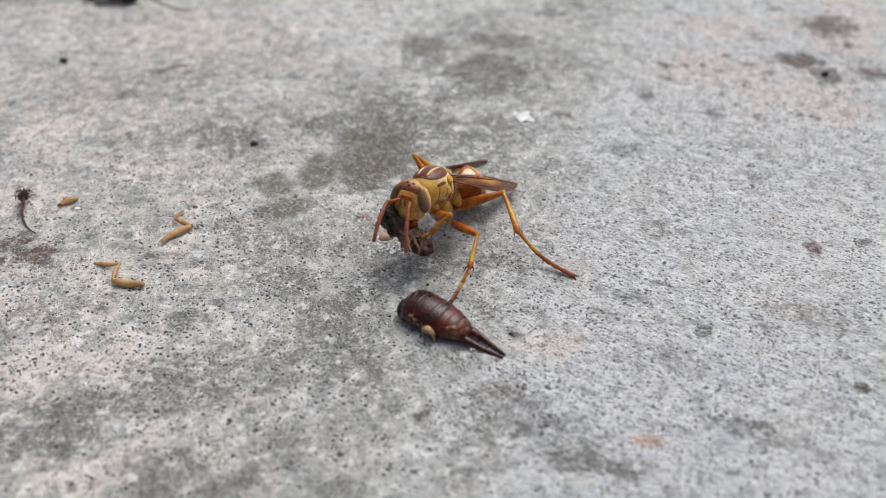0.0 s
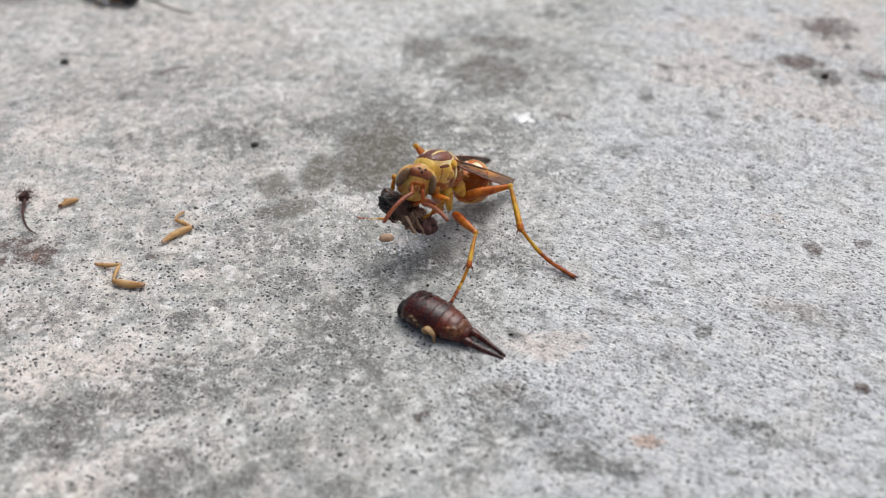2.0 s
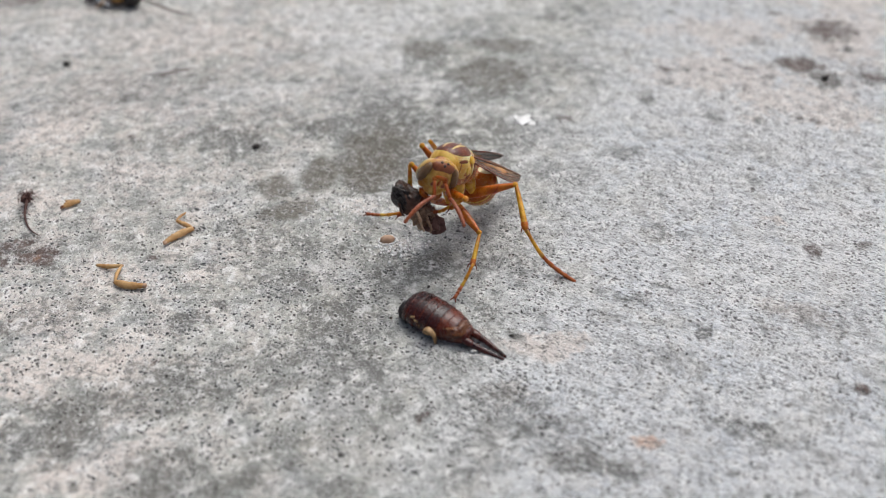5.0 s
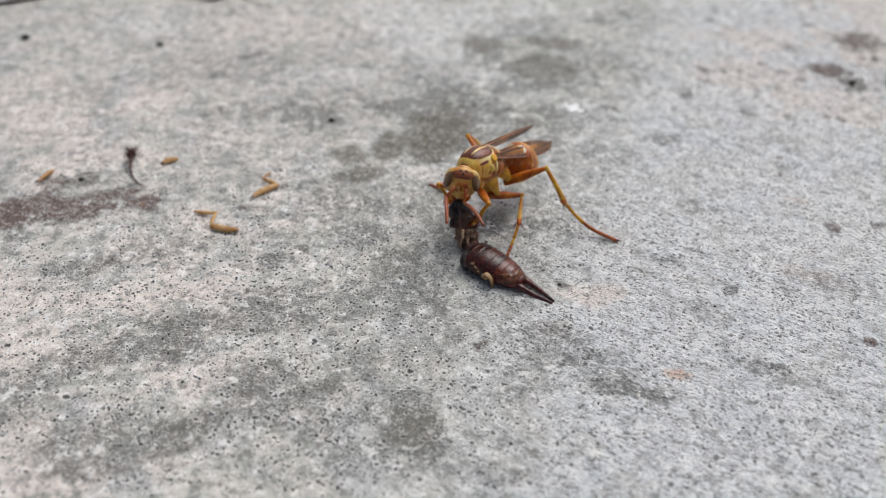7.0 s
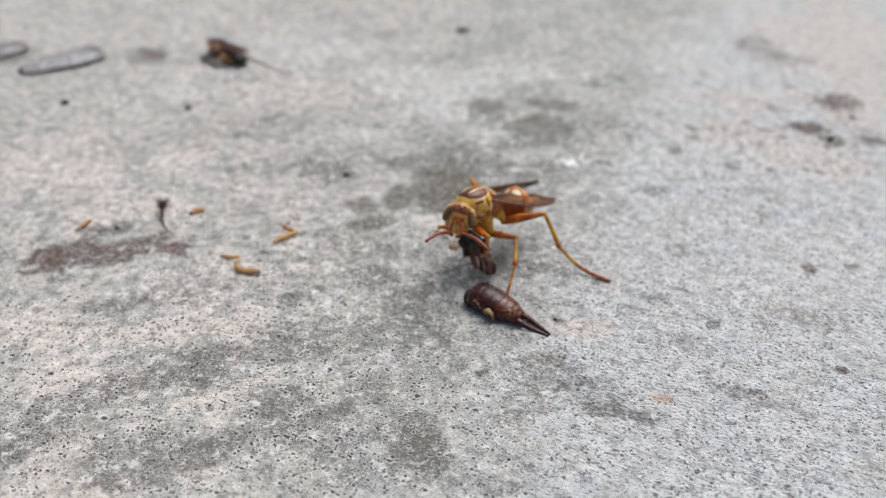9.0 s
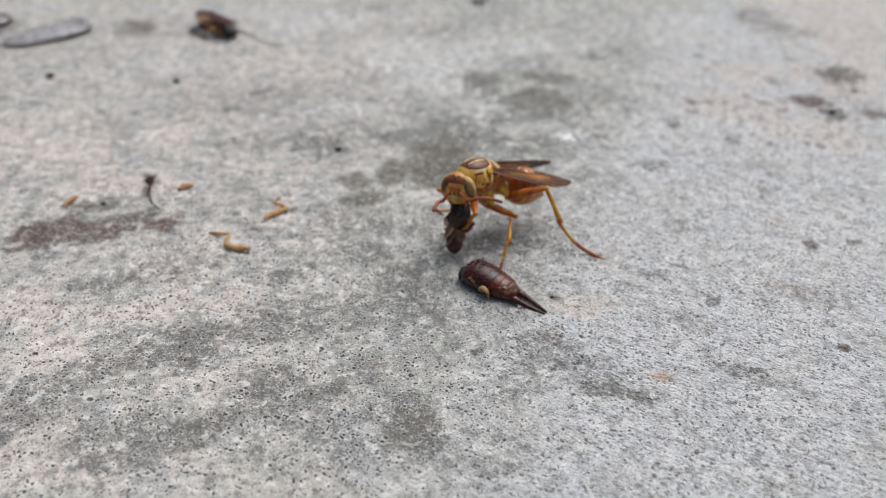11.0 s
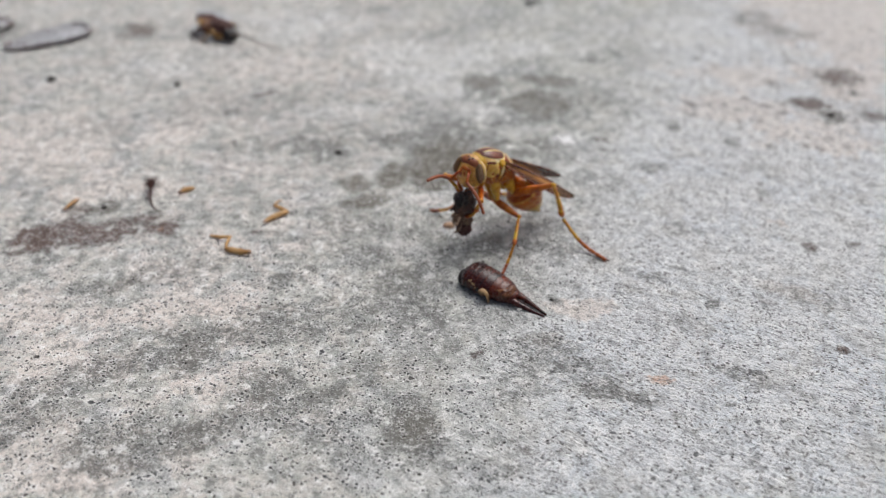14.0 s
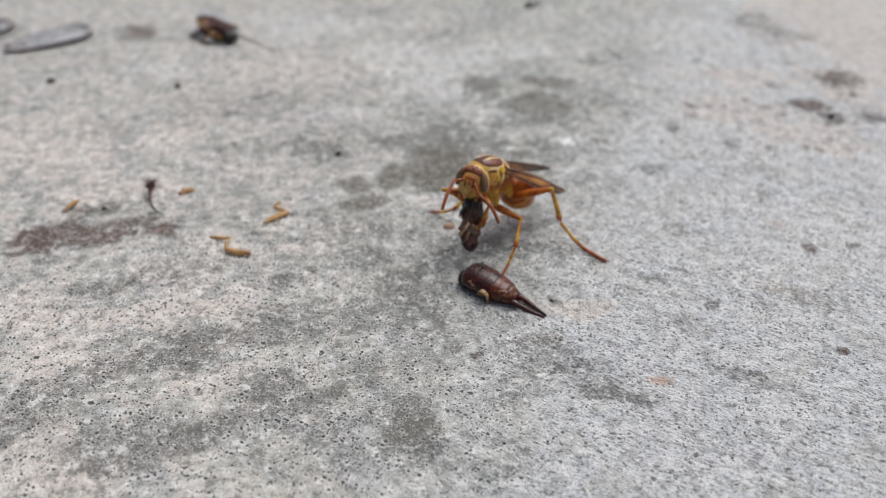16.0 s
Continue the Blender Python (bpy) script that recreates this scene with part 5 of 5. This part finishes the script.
# seconds; turn of the head (degrees) and how far it is stretched from the neck (mm)
HEAD_ROWS = [
    (0, -11.9, 7.6, 3.8, 0.11, -0.34, 0.43),
    (0.5, -10.1, 30.4, 13.3, 0.03, -0.07, 0.45),
    (1, -19.6, 12.7, 28.1, 0.13, -0.17, 0.37),
    (1.5, -14, 22.7, 25.6, 0.04, -0.11, 0.11),
    (2, -17.9, 31.8, 34.3, 0.18, -0.29, 0.26),
    (2.5, -12, 21.3, 21.2, -0.39, 0.56, -0.09),
    (3, -22.5, 18, -15.9, 0.15, -0.2, -0.05),
    (3.5, -17.9, 37.9, 35.6, -0.07, 0.05, 0.34),
    (6, -3.7, 30.4, 37.9, 0.08, -0.09, 0.09),
    (6.5, -14.8, 34.3, 28.2, -0.15, 0.19, 0.41),
    (7, -17, 28.8, 29.3, 0.04, -0.01, 0.19),
    (7.5, -21.8, 18.7, 36.7, -0.01, -0.1, 0.14),
    (8, -12.2, 22.4, 37.6, -0.15, 0, 0.36),
    (8.5, -20.4, 25.6, 32.9, -0.08, 0.09, 0.06),
    (9, -20.2, 20.5, 29.7, -0.24, 0.15, 0.1),
    (9.5, -27.3, 29.9, 18.1, -0.48, 0.28, 0.19),
    (10, -21.2, 29, 30.3, -0.39, 0.25, 0.29),
    (12.5, 6.4, 24.6, 25.1, -0.19, 0.05, -0.01),
    (13, -5, 24.1, 23.9, -0.58, 0.23, 0.42),
    (13.5, -10.3, 17.6, 29, -0.66, 0.3, 0.02),
    (14, -6, 20.6, 26.6, -0.44, 0.24, 0.28),
    (14.5, -2.9, -0.5, 44.2, -0.21, 0.08, 0.17),
    (15, -1.7, 2.3, 21.9, -0.31, 0.22, 0.13),
    (15.5, -5.6, 17.5, 35.2, -0.21, 0.07, 0.4),
    (16, -4.6, 9.6, 27.3, -0.39, 0.45, 0.1),
]
# seconds; left hind knee and ankle, left middle knee, right hind knee; tips of both antennae; both ends of the prey (mm)
JOINT_ROWS = [
    (0, 1.1, 22.39, 6.05, 2.59, 17.06, 4.11, -2.39, 16.75, 3.91, -10.22, 27.03, 8.92, -10.95, 10.19, 6.7, -14.63, 11.08, 7.7, -13.63, 17.25, 7.29, -7.5, 13.38, 2.73),
    (0.5, 1.44, 22.16, 6.68, 2.59, 16.94, 4.28, -2.53, 16.8, 3.95, -10.05, 26.83, 9.52, -10.28, 10.22, 7.49, -12.17, 10.37, 9.05, -13.77, 18.52, 7.08, -6.63, 16.17, 4.31),
    (1, 1.89, 23.09, 6.15, 2.88, 17.88, 3.67, -2.51, 16.64, 4.24, -9.8, 27.05, 9.87, -8.8, 12.35, 6.15, -14.29, 12.26, 9.23, -15.18, 16.9, 8.33, -6.97, 14.8, 5.84),
    (1.5, 2.02, 22.95, 6.84, 3.17, 18.22, 3.59, -2.58, 16.63, 4.32, -9.51, 27.89, 9.96, -7.15, 11.17, 11.37, -13.08, 13.27, 5.89, -13.1, 19.13, 8.15, -6.14, 16.03, 4.46),
    (2, 1.97, 22.79, 6.94, 3.02, 17.93, 3.88, -2.62, 16.52, 4.54, -10.02, 27.3, 10.38, -6.09, 11.33, 10.59, -13.41, 11.63, 10.18, -13.74, 18.83, 8.46, -7, 15.75, 4.8),
    (2.5, 1.59, 22.27, 7.6, 2.92, 18, 3.77, -3.29, 17.01, 4.09, -10.12, 27.56, 10.76, -9.24, 13.07, 6.72, -12.03, 11.72, 10.72, -13.54, 20.67, 10.03, -6.36, 17.31, 6.03),
    (3, 3.23, 19.71, 9.95, 3.59, 14.97, 6.76, -1.75, 15.6, 5.25, -5.04, 19.83, 13.56, -10.11, 9.92, 10.59, -12.14, 10.57, 13.74, -10.3, 16.03, 9.6, -3.53, 13.72, 6.85),
    (3.5, 3.71, 20.73, 9.51, 3.48, 15.96, 6.12, -1.83, 15.65, 5.24, -4.43, 21.59, 14.04, -5.85, 11.02, 11.78, -11.28, 13.66, 10.16, -9.99, 18.2, 11.75, -4.67, 15.89, 7.15),
    (6, 0.03, 20.32, 7.76, 2.33, 15.81, 4.85, -3.47, 17.11, 4, -11.82, 25.6, 11.41, -5.89, 8.13, 9.15, -12.26, 7.73, 8.86, -13.37, 16.79, 7.96, -7.45, 13.2, 3.64),
    (6.5, -0.05, 18.92, 8.3, 2.17, 14.57, 5.21, -3.75, 17.07, 4.23, -11.55, 24.28, 10.24, -5.92, 8.92, 5.9, -10.46, 5.84, 7.59, -11.11, 14.59, 6.31, -4.86, 13.73, 2.44),
    (7, -0.85, 16.84, 9.23, 2.01, 16.11, 4.16, -3.86, 16.84, 4.7, -11.65, 23.69, 9.9, -9.2, 5.58, 7.67, -13.8, 5.16, 8.15, -12.82, 13.01, 5.69, -10.91, 10.17, 1.3),
    (7.5, -0.45, 18.66, 8.26, 2.25, 17.34, 3.23, -4.44, 16.77, 5.02, -11.72, 25.74, 9.47, -9.33, 6.68, 9.63, -17.27, 7.2, 8.44, -13.27, 13.71, 6.61, -7.52, 16.27, 2.72),
    (8, -0.59, 18.22, 8.61, 2.06, 16.74, 3.6, -4.29, 16.2, 5.8, -11.5, 25.97, 9.52, -7.35, 8.85, 5.58, -15.21, 8.14, 6.67, -12.58, 14.38, 6.72, -12.24, 10.85, 1.3),
    (8.5, -0.7, 17.56, 8.67, 2.07, 16.84, 3.57, -4.52, 16.77, 5.05, -11.68, 25.36, 9.93, -7.29, 9.43, 6.15, -15.05, 6.29, 8.37, -13.04, 14.77, 6.93, -15, 11.06, 1.3),
    (9, -0.42, 17.87, 8.63, 2.07, 16.9, 3.42, -4.53, 16.87, 4.9, -11.58, 25.45, 9.91, -8.62, 7.5, 8.71, -17.46, 7.24, 10.19, -12.27, 14.42, 6.89, -8.28, 13.09, 1.3),
    (9.5, -0.47, 16.82, 9.39, 2.13, 16.14, 4.18, -4.66, 16.71, 5.18, -11.39, 24.69, 10.39, -7.41, 8.38, 8.11, -15.48, 5.88, 10.47, -11.95, 14.27, 6.22, -12.2, 10.48, 1.3),
    (10, -0.55, 17.44, 9.07, 2.22, 16.59, 3.97, -4.37, 16.86, 4.86, -11.43, 25.08, 10.2, -4.95, 11.08, 9.42, -14.8, 5.86, 11.5, -12.19, 14.13, 7.44, -13.84, 10.89, 1.3),
    (12.5, 0.84, 14.33, 12.12, 2.96, 14.55, 6.17, -4.64, 16.92, 4.84, -8.23, 25.67, 7.43, -10.27, 10.01, 12.93, -15.98, 10.4, 11.16, -10.49, 16.44, 7.89, -11.62, 15.04, 1.3),
    (13, 0.97, 14.66, 11.92, 2.96, 15.31, 5.82, -4.2, 16.58, 5.24, -7.59, 26.37, 7.73, -12.01, 10, 10.08, -15.95, 14.12, 18.25, -10.11, 15.94, 9.3, -16.37, 16.05, 5.36),
    (13.5, 1.06, 15.25, 11.6, 2.86, 15.7, 5.43, -4.01, 16.46, 5.36, -7.88, 26.46, 7.14, -8.23, 9.47, 10, -17.07, 10.33, 14.76, -11.68, 15.34, 8.38, -11.6, 14.62, 1.3),
    (14, 1.33, 17.39, 10.14, 3.24, 18.33, 3.71, -3.47, 16.45, 5.15, -7.19, 28.41, 6.43, -8.69, 10.71, 9.21, -16.58, 11.54, 13.95, -11.54, 15.9, 9.58, -11.73, 16.14, 2.19),
    (14.5, 1.17, 17.74, 9.48, 2.33, 12.55, 7, -3.35, 16.41, 5.16, -7.5, 28.22, 5.83, -6.07, 10.99, 7.85, -15.65, 10.4, 11.53, -10.29, 15.82, 8.27, -17.45, 14.19, 6.5),
    (15, 0.99, 17.15, 9.7, 2.95, 18.37, 3.26, -3.35, 16.5, 5.02, -7.64, 16.99, 12.28, -8.3, 10.33, 7.41, -16.51, 10.09, 13.32, -10.71, 15.54, 8.48, -13.11, 14.48, 1.56),
    (15.5, 1.03, 17.46, 9.52, 3, 18.55, 3.03, -3.33, 16.59, 4.86, -7.62, 17.17, 12.26, -6.83, 10.31, 6.96, -16.27, 9.95, 12.8, -11.03, 15.9, 8.33, -10.91, 14.63, 1.3),
    (16, 1.04, 17.45, 9.57, 2.97, 18.49, 3.07, -3.17, 16.53, 4.88, -7.62, 17.27, 12.18, -6.55, 10.74, 7.82, -14.39, 8.89, 11.09, -10.2, 15.48, 8.89, -10.76, 11.15, 2.82),
]


def two_bones(a, b, la, lb, pole):
    """The joint of two stiff pieces that reach from a to b, bent towards pole."""
    a, b, pole = Vector(a), Vector(b), Vector(pole)
    way = b - a
    d = min(way.length, (la + lb) * 0.999)
    way.normalize()
    u = (la * la - lb * lb + d * d) / (2 * d)
    side = pole - way * pole.dot(way)
    return a + way * u + side.normalized() * math.sqrt(max(la * la - u * u, 0.0))


def motions():
    keys = {}

    def key(ob, t, m):
        keys.setdefault(ob.name, (ob, []))[1].append((t, m))

    for body, nod, joint in zip(BODY_ROWS, HEAD_ROWS, JOINT_ROWS):
        t, x, y, z, *turn = body
        base = pose(x * MM, y * MM, z * MM, *turn[:3])
        back = base.inverted()
        spin = base.to_3x3()
        at = lambda *p: spin @ (Vector(p) * BS) + Vector((x, y, z))
        key(WASP["wasp"], t, base)
        head = Matrix.Translation((Vector((3.0, 0, 0.1)) * BS + Vector(nod[4:7])) * MM) @ pose(0, 0, 0, *nod[1:4]) @ Matrix.Translation(Vector((1.0, 0, -0.3)) * HS * MM)
        key(WASP["head"], t, head)
        key(WASP["gaster"], t, Matrix.Translation(Vector((-2.95, 0, -0.6)) * BS * MM) @ pose(0, 0, 0, 0, turn[3], turn[4]))
        for side, s, yaw, pitch in (("wing_left", 1, turn[5], turn[6]), ("wing_right", -1, turn[7], turn[8])):
            key(WASP[side], t, Matrix.Translation(Vector((-0.2, s * 1.6, 0.9)) * BS * MM) @ pose(0, 0, 0, -s * 22, pitch, yaw))
        pts = [Vector(joint[1 + 3 * k:4 + 3 * k]) for k in range(8)]
        knee, ankle, mid, knee_right, tip_left, tip_right, front, end = pts

        def chain(pieces, points, up=(0, 0, 1)):
            for ob, a, b in zip(pieces, points, points[1:]):
                key(ob, t, back @ aim(a, b, up))

        out = spin @ Vector((0, 1, 0))
        ahead = spin @ Vector((1, 0, 0))
        # hind legs
        hip = knee + (at(*HIND_HIP) - knee).normalized() * FEM
        chain(WASP["hind", "left"], [hip, knee, ankle, Vector(FOOT_HIND)])
        foot = Vector(FOOT_HIND_RIGHT)
        hip = at(-2.6, -0.8, -2.4)
        heel = two_bones(knee_right, foot, TIB, TAR, Vector((1.0, -0.7, -0.2)))
        chain(WASP["hind", "right"], [hip, knee_right, heel, foot])
        # middle legs
        foot = Vector(FOOT_MID)
        hip = mid + (at(*MID_HIP) - mid).normalized() * MFEM
        chain(WASP["mid", "left"], [hip, mid, two_bones(mid, foot, MTIB, MTAR, out + ahead * 0.3 + Vector((0, 0, -0.3))), foot])
        hip, heel = at(MID_HIP[0], -MID_HIP[1], MID_HIP[2]), Vector(HEEL_MID_RIGHT)
        if (hip - heel).length > 0.97 * (MFEM + MTIB):
            heel = Vector(FOOT_MID_RIGHT) + (hip - Vector(FOOT_MID_RIGHT)).normalized() * MTAR
        chain(WASP["mid", "right"], [hip, two_bones(hip, heel, MFEM, MTIB, Vector((0.2, 1.0, 0.5))), heel, Vector(FOOT_MID_RIGHT)])
        # fore legs hold the prey
        world_head = base @ head
        for side, s in (("left", 1), ("right", -1)):
            hip = at(FORE_HIP[0], s * FORE_HIP[1], FORE_HIP[2])
            grip = front.lerp(end, 0.5 if s > 0 else 0.25) + out * s * 1.1
            wrist = grip + (hip - grip).normalized() * 1.2 + out * s * 1.3
            chain(WASP["fore", side], [hip, two_bones(hip, wrist, FFEM, FTIB, s * out * 1.1 + ahead * (0.5 if s > 0 else 0.1) + Vector((0, 0, 0.5 if s > 0 else 2.6))), wrist, grip])
            root = world_head @ (Vector((1.22, s * 0.5, 0.36)) * HS * MM) / MM
            tip = tip_left if s > 0 else tip_right
            fling = world_head.to_3x3() @ Vector((1.0, s * 0.35, -0.15))
            elbow = two_bones(root, tip, SCAPE, FLAG, fling)
            chain(WASP["antenna", side], [root, elbow, tip])
        key(PREY, t, aim(front, end, out + Vector((0, 0, 0.3))))
    for ob, rows in keys.values():
        walk(ob, rows)
    # the ant crosses the slab between two long rests
    walk(ANT, [(t, pose(x * MM, y * MM, 0, 0, 0, 8)) for t, x, y in ((0, -16.0, 119.4), (9, -16.0, 119.4), (10.3, -15.8, 119.4), (11.3, -6.6, 120.6), (12.2, 2.4, 121.8), (13, 2.6, 121.8), (16, 2.6, 121.8))])


motions()
